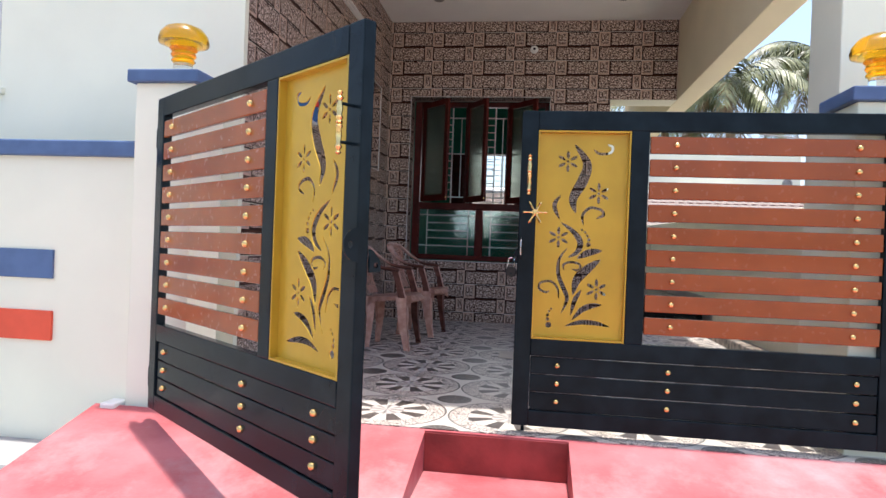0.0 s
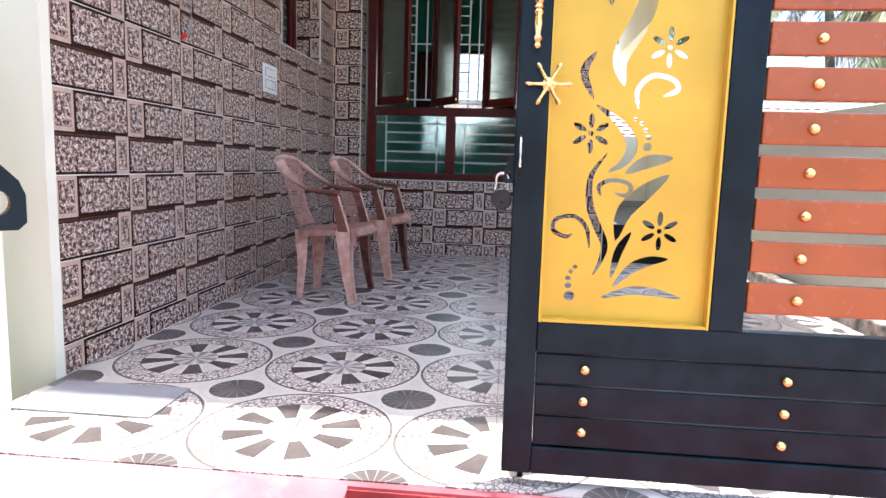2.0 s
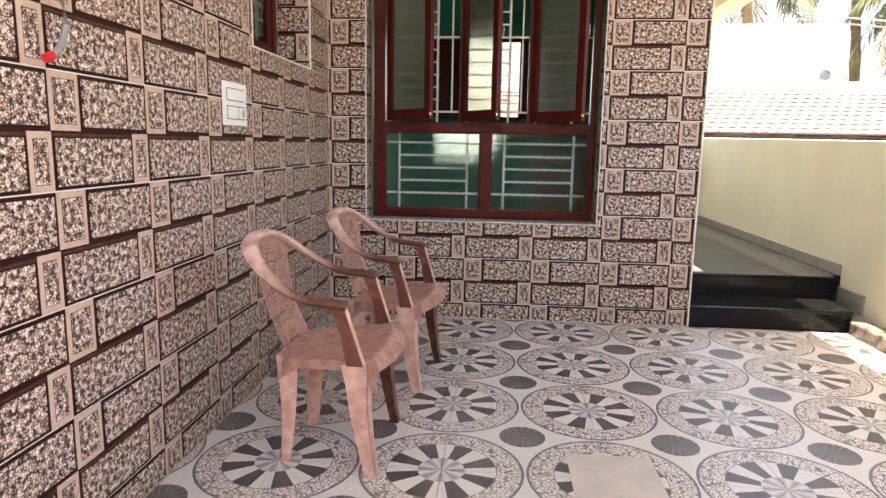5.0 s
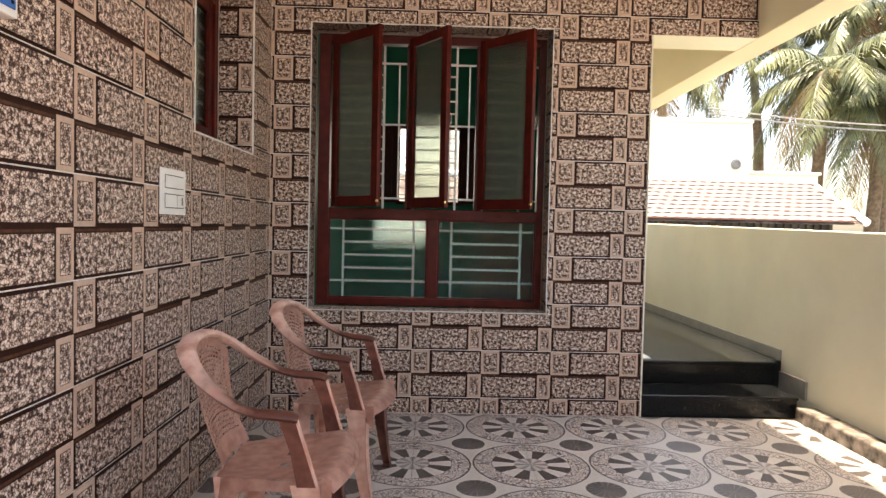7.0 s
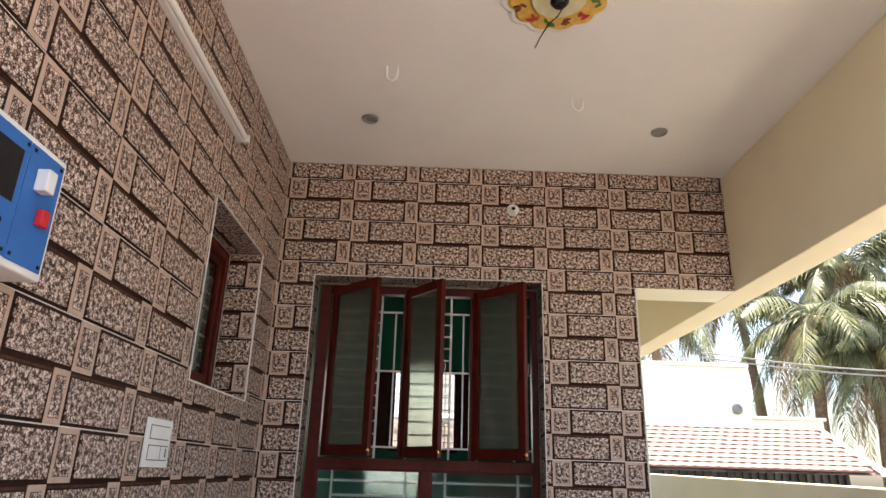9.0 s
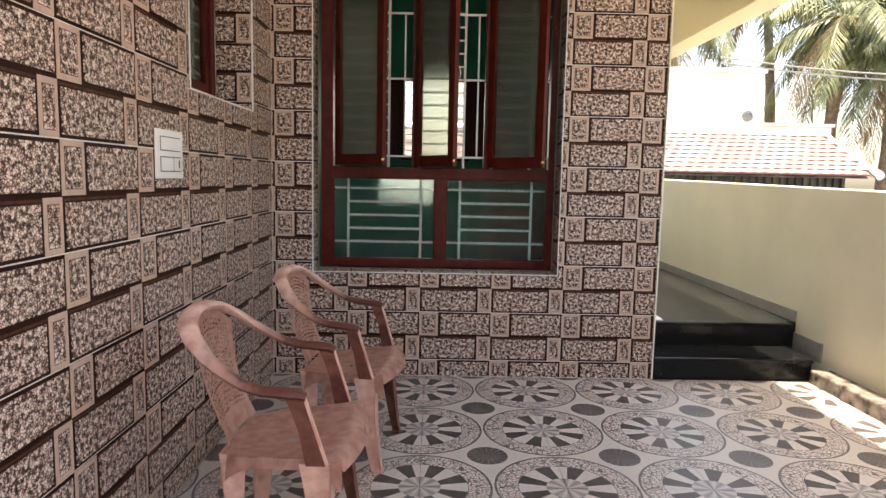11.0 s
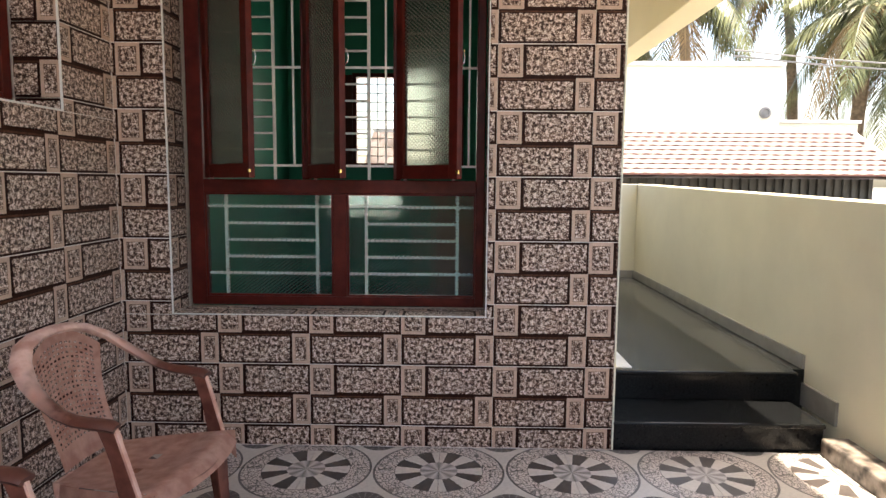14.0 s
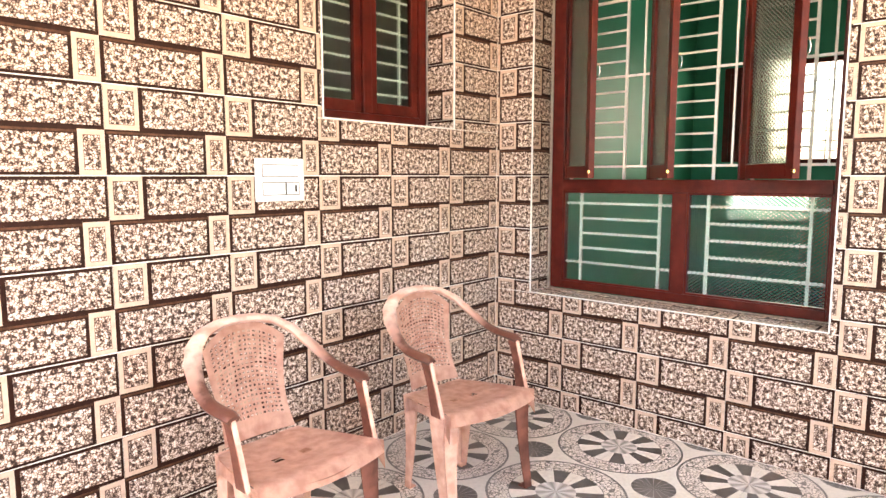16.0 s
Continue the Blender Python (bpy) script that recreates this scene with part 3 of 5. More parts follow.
def panel_cuts():
    """Cut-out flowers, leaves and scrolls of the gold panel, in centimetres from its lower corner by the latch."""
    cuts = []
    for c in ((13.2, 79.2, 4.8), (27.0, 65.4, 4.8), (10.3, 45.6, 4.8), (27.5, 23.2, 4.8)):
        cuts += flower(*c)
    leaf = lambda w, *pts: cuts.append(stroke(pts, w))
    scroll = lambda w, *pts: cuts.append(stroke(pts, w, False))
    leaf(4.6, (16, 86.8), (21.5, 78.4), (19.8, 70.7), (16, 62.9), (17.3, 56.6))
    leaf(1.9, (10.5, 64.3), (8, 59.6), (10.5, 53.5))
    leaf(2.6, (11.2, 52.2), (16.8, 48.2), (19.8, 43.6), (18.6, 39.4), (14.8, 36.8))
    leaf(3.0, (18.8, 36.6), (23.6, 39.3), (29.4, 40.4))
    leaf(4.0, (17.5, 20.6), (19, 27.2), (23.6, 32.3), (28.8, 36.4))
    leaf(1.9, (14.4, 41.2), (11, 35.8), (10.9, 29.2), (13, 23.9), (14.9, 19.6), (14.4, 16), (12.6, 12))
    leaf(2.0, (21, 22.8), (18.4, 18.1), (16.8, 11.4))
    leaf(2.6, (17.4, 9.4), (21.4, 13.8), (25.5, 15.9), (30, 16.6))
    leaf(2.2, (14.6, 6.5), (21, 8.5), (27, 8.5), (33.7, 7.2))
    scroll(1.2, (20.8, 51.5), (20.4, 55.8), (23.6, 59), (28.2, 58.2), (29.4, 56), (26.3, 54.4))
    scroll(1.1, (24.2, 84.6), (27, 82.8), (31.3, 83.4), (32.2, 85.8), (30, 87))
    scroll(1.0, (13.3, 31.2), (12.9, 33.4), (15.5, 34.8), (19.2, 34.4), (20.3, 33), (19.2, 31.4), (16.6, 31.8))
    scroll(1.0, (11.4, 18.6), (10.6, 23.2), (7.6, 26.0), (3.3, 25.2), (2.7, 22.6), (5.5, 21.1), (7.2, 21.8))
    for x, y, r in ((20.4, 49.2, 0.5), (21.8, 48.2, 0.55), (22.8, 46.7, 0.6), (23.5, 45.0, 0.7), (23.4, 42.8, 1.0), (7.3, 6.7, 1.3), (6.9, 9.2, 0.8), (6.8, 11.0, 0.65), (7.4, 12.7, 0.55), (8.3, 13.9, 0.5)):
        cuts.append(ellipse(x, y, r, r, n=10))
    return cuts


def cut_panel(name, w, h, cuts, thick):
    """A sheet with holes, as a mesh in x and z."""
    cu = bpy.data.curves.new(name, "CURVE")
    cu.dimensions, cu.fill_mode, cu.extrude = "2D", "BOTH", thick / 2
    for loop in [[Vector((0, 0)), Vector((w, 0)), Vector((w, h)), Vector((0, h))]] + cuts:
        sp = cu.splines.new("POLY")
        sp.points.add(len(loop) - 1)
        for q, v in zip(sp.points, loop):
            q.co = (v.x, v.y, 0, 1)
        sp.use_cyclic_u = True
    ob = bpy.data.objects.new(name, cu)
    me = bpy.data.meshes.new_from_object(ob)
    bpy.data.objects.remove(ob)
    me.transform(Matrix.Rotation(radians(90), 4, "X"))
    return me


def bolt(bm, x, y, z, r=0.014):
    """Domed bolt head facing -y."""
    lath = bmesh.new()
    lathe(lath, [(r, 0), (r, 0.004), (r * 0.85, 0.010), (r * 0.5, 0.0145), (0, 0.016)], 10)
    bmesh.ops.rotate(lath, verts=lath.verts, matrix=Matrix.Rotation(radians(90), 3, "X"))
    bmesh.ops.translate(lath, verts=lath.verts, vec=(x, y, z))
    me = bpy.data.meshes.new("tmp")
    lath.to_mesh(me)
    lath.free()
    bm.from_mesh(me)
    bpy.data.meshes.remove(me)
    return bm


def baluster(bm, x, y, z0, z1):
    n = z1 - z0
    prof = [(0.004, 0), (0.009, 0.03), (0.005, 0.07), (0.011, 0.12), (0.006, 0.17), (0.009, 0.3), (0.007, 0.4), (0.011, 0.44), (0.007, 0.48), (0.011, 0.5), (0.007, 0.54), (0.011, 0.58),
            (0.007, 0.62), (0.010, 0.72), (0.006, 0.84), (0.011, 0.88), (0.005, 0.93), (0.009, 0.97), (0.003, 1)]
    return lathe(bm, [(r, z0 + h * n) for r, h in prof], 12, (x, y, 0))


def gate_leaf(s, m, label):
    """A leaf from its latch edge (x = 0) to its hinge edge (x = s * GW); its outer face looks to -y."""
    g = thing("gate_leaf", label, "gate", m, "entrance gate leaves")
    X = lambda a, b: (min(s * a, s * b), max(s * a, s * b))
    T = 0.02
    fr = lambda a, b, z0, z1: boxes((*X(a, b), -T, T, z0, z1), bevel=0.004)
    part("stile", fr(0, 0.073, GZ0, GZ1), GATE_BLACK, g)
    part("stile", fr(GW - 0.075, GW, GZ0, GZ1), GATE_BLACK, g)
    part("mullion", fr(0.472, 0.548, 0.42, 1.34), GATE_BLACK, g)
    part("top_rail", fr(0.073, GW - 0.075, 1.34, GZ1), GATE_BLACK, g)
    part("lock_rail", fr(0.073, GW - 0.075, 0.345, 0.42), GATE_BLACK, g)
    part("bottom_rail", fr(0.073, GW - 0.075, GZ0, 0.105), GATE_BLACK, g)
    for k in range(3):
        z = 0.108 + k * 0.079
        pb = part("bottom_board", boxes((*X(0.075, GW - 0.077), -0.012, 0.012, z, z + 0.074), bevel=0.003), GATE_BLACK, g)
        for u in (0.192, 0.66, 1.41):
            part("bolt", bolt(bmesh.new(), s * u, -0.011, z + 0.04, 0.0135), BRASS, pb, "brass domed bolt", True)
    for k in range(9):
        z = 0.465 + k * 0.0975
        sl = part("slat", boxes((*X(0.552, GW - 0.079), -0.018, 0.004, z, z + 0.073), bevel=0.004), SLAT_BROWN, g, "rust-brown enamelled slat")
        for u in (0.66, 1.385):
            part("bolt", bolt(bmesh.new(), s * u, -0.018, z + 0.036, 0.0135), BRASS, sl, "brass domed bolt", True)
    me = cut_panel("gold_panel", 0.397, 0.93, [[v * 0.01 for v in c] for c in panel_cuts()], 0.004)
    me.materials.append(GOLD_SHEET)
    if s < 0:
        me.transform(Matrix.Diagonal((-1, 1, 1, 1)))
        me.flip_normals()
    gp = new("gold_panel", me)
    gp.parent = g
    gp.location = (s * 0.074, 0.012, 0.415)
    tagged(gp, "gold painted sheet with cut-out flowers and leaves")
    part("panel_edge", boxes((*X(0.0745, 0.0815), -T + 0.002, 0.011, 0.42, 1.34), (*X(0.465, 0.4705), -T + 0.002, 0.011, 0.42, 1.34), (*X(0.083, 0.464), -T + 0.002, 0.011, 0.421, 0.428), (*X(0.083, 0.464), -T + 0.002, 0.011, 1.332, 1.339)), GOLD_SHEET, g, "gold painted edge strip")
    hd = part("handle", baluster(bmesh.new(), s * 0.04, -0.065, 1.05, 1.225), BRASS, g, "turned brass handle", True)
    for z in (1.085, 1.19):
        part("handle_bolt", tube(bmesh.new(), [(s * 0.04, -0.065, z), (s * 0.04, -T, z)], 0.005), GATE_BLACK, hd)
    for z in (0.12, 1.2):
        part("hinge", lathe(bmesh.new(), [(0.012, z), (0.016, z + 0.01), (0.016, z + 0.09), (0.012, z + 0.1)], 12, (s * (GW + 0.016), 0, 0)), GATE_BLACK, g, "", True)
    part("drop_bolt", tube(bmesh.new(), [(s * 0.05, 0.03, 0.30), (s * 0.05, 0.03, 0.002)], 0.008), GATE_BLACK, g, "black drop bolt rod")
    return g


leaf_r = gate_leaf(1, pose(1.560, Y_GATE, 0), "black steel gate leaf with brown slats, nearly closed")
leaf_l = gate_leaf(-1, pose(1.162, -5.234, 0, 0, 0, -39.0), "black steel gate leaf with brown slats, swung open")

# star pull on one leaf, padlock hasps on both
bm = bmesh.new()
for k in range(6):
    a = math.pi / 6 + k * math.pi / 3 + math.pi / 6
    d = Vector((math.cos(a), 0, math.sin(a)))
    o = Vector((0.07, -0.048, 0.975))
    tube(bm, [o + d * q for q in (0.006, 0.022, 0.037, 0.042, 0.047, 0.052)], [0.005, 0.0046, 0.0036, 0.0055, 0.0055, 0.003], 8)
lathe_bm = lathe(bmesh.new(), [(0.015, 0), (0.015, 0.007), (0.009, 0.01), (0.007, 0.016), (0.0, 0.017)], 14)
bmesh.ops.rotate(lathe_bm, verts=lathe_bm.verts, matrix=Matrix.Rotation(radians(90), 3, "X"))
bmesh.ops.translate(lathe_bm, verts=lathe_bm.verts, vec=(0.07, -0.04, 0.975))
me = bpy.data.meshes.new("tmp")
lathe_bm.to_mesh(me)
lathe_bm.free()
bm.from_mesh(me)
tube(bm, [(0.07, -0.045, 0.975), (0.07, -0.018, 0.975)], 0.007)
part("star_pull", bm, BRASS, leaf_r, "six-armed brass star pull", True)


def plate(outline, thick, hole=None):
    """A flat plate in x and z with a hole."""
    crv = bpy.data.curves.new("plate", "CURVE")
    crv.dimensions, crv.fill_mode, crv.extrude = "2D", "BOTH", thick / 2
    for loop in [outline] + ([hole] if hole else []):
        sp = crv.splines.new("POLY")
        sp.points.add(len(loop) - 1)
        for q, v in zip(sp.points, loop):
            q.co = (v[0], v[1], 0, 1)
        sp.use_cyclic_u = True
    ob = bpy.data.objects.new("plate", crv)
    me = bpy.data.meshes.new_from_object(ob)
    bpy.data.objects.remove(ob)
    me.transform(Matrix.Rotation(radians(90), 4, "X"))
    return me


def plate_part(name, me, mat, parent, loc, label):
    me.materials.append(mat)
    ob = new(name, me)
    ob.parent, ob.location = parent, loc
    return tagged(ob, label)


half = [Vector((0.048 * math.cos(a), 0.047 * math.sin(a))) for a in [math.pi / 2 + math.pi * k / 12 for k in range(13)]]
lp = plate_part("latch_plate", plate(half, 0.006, ellipse(-0.026, 0.0, 0.007, 0.011)), GATE_BLACK, leaf_l, (0, 0, 0), "half-round black latch plate")
lp.matrix_local = pose(0.004, -0.02, 0.806, 0, 0, 90)
tongue = [Vector(q) for q in ((0, 0.045), (0.012, 0.043), (0.045, 0.008), (0.05, -0.005), (0.05, -0.03), (0.043, -0.037), (0, -0.037))]
lt = plate_part("latch_tongue", plate(tongue, 0.008, ellipse(0.028, -0.012, 0.010, 0.011)), GATE_BLACK, leaf_l, (0, 0, 0), "black latch tongue with a hole")
lt.matrix_local = pose(0.004, 0.02, 0.760, 0, 0, 90) @ Matrix.Diagonal((0.78, 1, 0.78, 1))

hasp = plate_part("latch_plate", plate(half, 0.006, ellipse(-0.022, 0.0, 0.006, 0.012)), GATE_BLACK, leaf_r, (0, 0, 0), "half-round black latch plate")
hasp.matrix_local = pose(0.014, -0.016, 0.812, 0, 0, 90) @ Matrix.Diagonal((0.6, 1, 1, 1))
part("worn_edge", tube(bmesh.new(), [(-0.0485 * math.cos(b), 0, 0.0475 * math.sin(b)) for b in [radians(80 - 10 * k) for k in range(12)]], 0.0028, 6), STEEL, hasp, "bright worn steel edge", True)
lug = [Vector(q) for q in ((0.004, 0.045), (-0.006, 0.043), (-0.026, 0.018), (-0.030, 0.008), (-0.030, -0.018), (-0.026, -0.023), (0.004, -0.023))]
lug_ob = plate_part("lock_eye", plate(lug, 0.008, ellipse(-0.013, -0.003, 0.008, 0.010)), GATE_BLACK, leaf_r, (0, 0, 0), "black lock eye with a hole")
lug_ob.matrix_local = pose(0.0, -0.006, 0.772) @ Matrix.Diagonal((0.72, 1, 1, 1))

lock = thing("padlock", "dark round padlock with a bright shackle on the hasp", "padlock", pose(1.534, Y_GATE - 0.006, 0.712) @ Matrix.Scale(0.66, 4))
bm = lathe(bmesh.new(), [(0.0, -0.012), (0.034, -0.012), (0.038, -0.008), (0.038, 0.008), (0.034, 0.012), (0, 0.012)], 24)
bmesh.ops.rotate(bm, verts=bm.verts, matrix=Matrix.Rotation(radians(90), 3, "X"))
part("body", bm, LOCK_BLACK, lock, "", True)
part("shackle", tube(bmesh.new(), [(0.022 * math.cos(a), 0, 0.07 + 0.022 * math.sin(a)) if 0 <= a <= math.pi else (math.copysign(0.022, math.cos(a)), 0, 0.03) for a in [-0.4] + [math.pi * k / 10 for k in range(11)] + [math.pi + 0.4]], 0.005), STEEL, lock, "bright steel shackle", True)
bm = lathe(bmesh.new(), [(0.006, 0), (0.006, 0.002), (0.0, 0.0025)], 10)
bmesh.ops.rotate(bm, verts=bm.verts, matrix=Matrix.Rotation(radians(90), 3, "X"))
bmesh.ops.translate(bm, verts=bm.verts, vec=(0, -0.012, -0.012))
part("keyhole", bm, GATE_BLACK, lock, "small dark keyhole plate")

# ---- windows ----


def grill_bar(bm, x0, x1, y, z0, z1, r=0.007):
    if abs(x1 - x0) < 1e-6:
        box(bm, x0 - r, x0 + r, y - r, y + r, z0, z1)
    else:
        box(bm, x0, x1, y - r * 0.8, y + r * 0.8, z0 - r, z0 + r)
    return bm


def main_window():
    w = thing("window_1", "maroon wooden window with open dimpled-glass shutters above fixed panes", "window", pose(0, 0.19, 0))
    x0, x1, z0, z1 = WIN[0] + 0.014, WIN[1] - 0.004, WIN[2] + 0.008, WIN[3] - 0.010
    a0, a1, d = 0.340, 1.713, 0.075          # inner edges of the jambs; depth of the frame
    zt, ht = 1.270, 0.034                     # transom
    part("window_frame", boxes((x0, a0, 0, d, z0, z1), (a1, x1, 0, d, z0, z1), (a0, a1, 0, d, z0, z0 + 0.046), (a0, a1, 0, d, z1 - 0.055, z1), bevel=0.004), FRAME_WOOD, w)
    part("transom", boxes((a0, a1, -0.004, d, zt - ht, zt + ht), bevel=0.004), FRAME_WOOD, w)
    part("mullion", boxes((0.993, 1.062, 0, d, z0 + 0.046, zt - ht - 0.001), bevel=0.004), FRAME_WOOD, w)
    for x in (0.838, 1.298):
        part("post", boxes((x, x + 0.034, 0.01, d, zt + ht + 0.001, z1 - 0.056), bevel=0.003), FRAME_WOOD, w)
    g = 0.062
    for a, b in ((a0, 0.993), (1.062, a1)):
        p = part("pane", boxes((a - 0.004, b + 0.004, 0.026, 0.030, z0 + 0.042, zt - ht + 0.004)), GLASS_TEX, w, "dimpled translucent glass pane")
        p.visible_shadow = False
        part("bead", boxes((a, a + 0.010, 0.010, 0.025, z0 + 0.046, zt - ht), (b - 0.010, b, 0.010, 0.025, z0 + 0.046, zt - ht), (a + 0.010, b - 0.010, 0.010, 0.025, z0 + 0.046, z0 + 0.056), (a + 0.010, b - 0.010, 0.010, 0.025, zt - ht - 0.010, zt - ht)), FRAME_WOOD, w)
        bm = bmesh.new()
        for x in (a + 0.092, b - 0.092):
            grill_bar(bm, x, x, g, z0 + 0.046, zt - ht)
        for k in range(5):
            z = z0 + 0.157 + k * 0.0865
            full = k in (0, 4)
            grill_bar(bm, a if full else a + 0.092, b if full else b - 0.092, g, z, z, 0.006)
        part("grille", bm, GRILL, w, "white painted iron bars")
    for b0, b1 in ((a0, 0.838), (0.872, 1.298), (1.332, a1)):
        bm = bmesh.new()
        ladder, second = b0 + (b1 - b0) * 0.70, b0 + (b1 - b0) * 0.90
        grill_bar(bm, b0 + 0.022, b0 + 0.022, g, zt + ht, z1 - 0.055)
        grill_bar(bm, ladder, ladder, g, zt + ht, z1 - 0.055)
        grill_bar(bm, second, second, g, 1.375, z1 - 0.17, 0.005)
        for k in range(12):
            if k not in (0, 6):
                grill_bar(bm, b0 + 0.022, ladder, g, 1.375 + k * 0.0815, 1.375 + k * 0.0815, 0.005)
        for z in (1.375, 1.864, z1 - 0.17):
            grill_bar(bm, b0, b1, g, z, z, 0.006)
        part("grille", bm, GRILL, w, "white painted iron bars")
    # open shutters, hinged on one side and swung outward
    for hx, fx, fy in ((0.366, 0.690, -0.318), (0.866, 1.104, -0.330), (1.326, 1.626, -0.318)):
        v = Vector((fx - hx, fy))
        L, turn = v.length, math.atan2(v.y, v.x)
        top, low = z1 - 0.028, 1.310
        sh = part("shutter", boxes((0, 0.050, -0.016, 0.016, low, top), (L - 0.055, L, -0.016, 0.016, low, top), (0.050, L - 0.055, -0.015, 0.015, low, low + 0.066), (0.050, L - 0.055, -0.015, 0.015, top - 0.06, top), bevel=0.003), FRAME_WOOD, w, "maroon wooden shutter swung open")
        sh.matrix_local = pose(hx, -0.005, 0, 0, 0, math.degrees(turn))
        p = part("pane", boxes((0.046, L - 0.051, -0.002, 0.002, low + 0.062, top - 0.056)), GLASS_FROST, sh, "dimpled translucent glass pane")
        p.visible_shadow = False
        part("catch", tube(boxes((L - 0.004, L + 0.012, -0.02, -0.012, 1.335, 1.35)), [(L + 0.004, 0.02, 1.86 + 0.02 * math.cos(a)) for a in (0, 1)], 0.002), BRASS, sh, "small brass catch")
        part("stay", tube(bmesh.new(), [(L - 0.02, 0.016, 1.89), (L - 0.012, 0.030, 1.875), (L - 0.008, 0.036, 1.85), (L - 0.012, 0.032, 1.825), (L - 0.02, 0.024, 1.815)], 0.0025, 6), STEEL, sh, "thin curved metal pull")
        for z in (1.42, 1.86, 2.30):
            part("hinge", tube(bmesh.new(), [(-0.006, 0.012, z - 0.03), (-0.006, 0.012, z + 0.03)], 0.006, 8), STEEL, sh, "small steel hinge")


def side_window():
    w = thing("window_2", "maroon wooden side window with closed glass shutters", "window", pose(-0.255, 0, 0))
    y0, y1, z0, z1 = SIDE[0] + 0.006, SIDE[1] - 0.01, SIDE[2] + 0.010, SIDE[3] - 0.008
    ym = (y0 + y1) / 2
    d = 0.06
    part("window_frame", boxes((0, d, y0, y0 + 0.055, z0, z1), (0, d, y1 - 0.055, y1, z0, z1), (0, d, y0 + 0.055, y1 - 0.055, z0, z0 + 0.05), (0, d, y0 + 0.055, y1 - 0.055, z1 - 0.05, z1), (0, d, ym - 0.03, ym + 0.03, z0 + 0.05, z1 - 0.05), bevel=0.004), FRAME_WOOD, w)
    for a, b in ((y0 + 0.057, ym - 0.032), (ym + 0.032, y1 - 0.057)):
        sh = part("shutter", boxes((0.012, 0.045, a, a + 0.045, z0 + 0.052, z1 - 0.052), (0.012, 0.045, b - 0.045, b, z0 + 0.052, z1 - 0.052), (0.012, 0.045, a + 0.045, b - 0.045, z0 + 0.052, z0 + 0.11), (0.012, 0.045, a + 0.045, b - 0.045, z1 - 0.11, z1 - 0.052), bevel=0.003), FRAME_WOOD, w)
        p = part("pane", boxes((0.026, 0.030, a + 0.041, b - 0.041, z0 + 0.106, z1 - 0.106)), GLASS_TEX, sh, "dimpled translucent glass pane")
        p.visible_shadow = False
    bm = bmesh.new()
    for y in (y0 + 0.15, ym, y1 - 0.15):
        box(bm, -0.014, 0, y - 0.006, y + 0.006, z0, z1)
    for k in range(10):
        z = z0 + 0.08 + k * 0.083
        box(bm, -0.012, -0.002, y0, y1, z - 0.005, z + 0.005)
    part("grille", bm, GRILL, w, "white painted iron bars")


def far_window():
    w = thing("window_3", "barred window with open wooden shutters across the green room", "window", pose(0, Y_ROOM, 0))
    part("window_frame", boxes((0.62, 0.66, -0.01, 0.08, 1.43, 2.32), (1.32, 1.36, -0.01, 0.08, 1.43, 2.32), (0.66, 1.32, -0.01, 0.08, 1.43, 1.47), (0.66, 1.32, -0.01, 0.08, 2.28, 2.32)), FRAME_WOOD, w)
    bm = bmesh.new()
    for x in (0.76, 0.86, 1.12, 1.22):
        grill_bar(bm, x, x, 0.03, 1.47, 2.28, 0.005)
    for k in range(9):
        grill_bar(bm, 0.66, 1.32, 0.03, 1.54 + k * 0.085, 1.54 + k * 0.085, 0.004)
    part("grille", bm, GRILL, w, "white painted iron bars")
    for x, turn in ((0.622, -174), (1.358, -6)):
        sh = part("shutter", boxes((0, 0.05, -0.014, 0.014, 1.45, 2.30), (0.28, 0.33, -0.014, 0.014, 1.45, 2.30), (0.05, 0.28, -0.014, 0.014, 1.45, 1.51), (0.05, 0.28, -0.014, 0.014, 2.24, 2.30), (0.05, 0.28, -0.006, 0.006, 1.51, 2.24), bevel=0.002), FRAME_WOOD, w, "brown wooden shutter swung inward")
        sh.matrix_local = pose(x, -0.016, 0, 0, 0, turn)
        part("pull", tube(bmesh.new(), [(0.30, -0.014, 1.76), (0.30, -0.04, 1.78), (0.30, -0.04, 1.92), (0.30, -0.014, 1.94)], 0.005, 6), STEEL, sh, "steel pull handle")


def room_cabinet():
    c = thing("cabinet", "low brown wooden cabinet in the green room", "cabinet", pose(1.42, 1.65, 0.30))
    part("body", boxes((0, 0.84, 0.02, 0.45, 0.06, 0.90), bevel=0.005), CABINET_WOOD, c)
    part("top", boxes((-0.015, 0.84, -0.005, 0.45, 0.90, 0.93), bevel=0.005), CABINET_WOOD, c)
    part("plinth", boxes((0.03, 0.82, 0.05, 0.43, 0.0, 0.06)), CABINET_WOOD, c)
    for x in (0.01, 0.425):
        dr = part("door", boxes((x, x + 0.405, 0.0, 0.019, 0.08, 0.885), bevel=0.003), CABINET_WOOD, c)
        part("handle", tube(bmesh.new(), [(x + 0.2, 0.0, 0.55), (x + 0.2, -0.025, 0.56), (x + 0.2, -0.025, 0.66), (x + 0.2, 0.0, 0.67)], 0.005, 6), STEEL, dr)


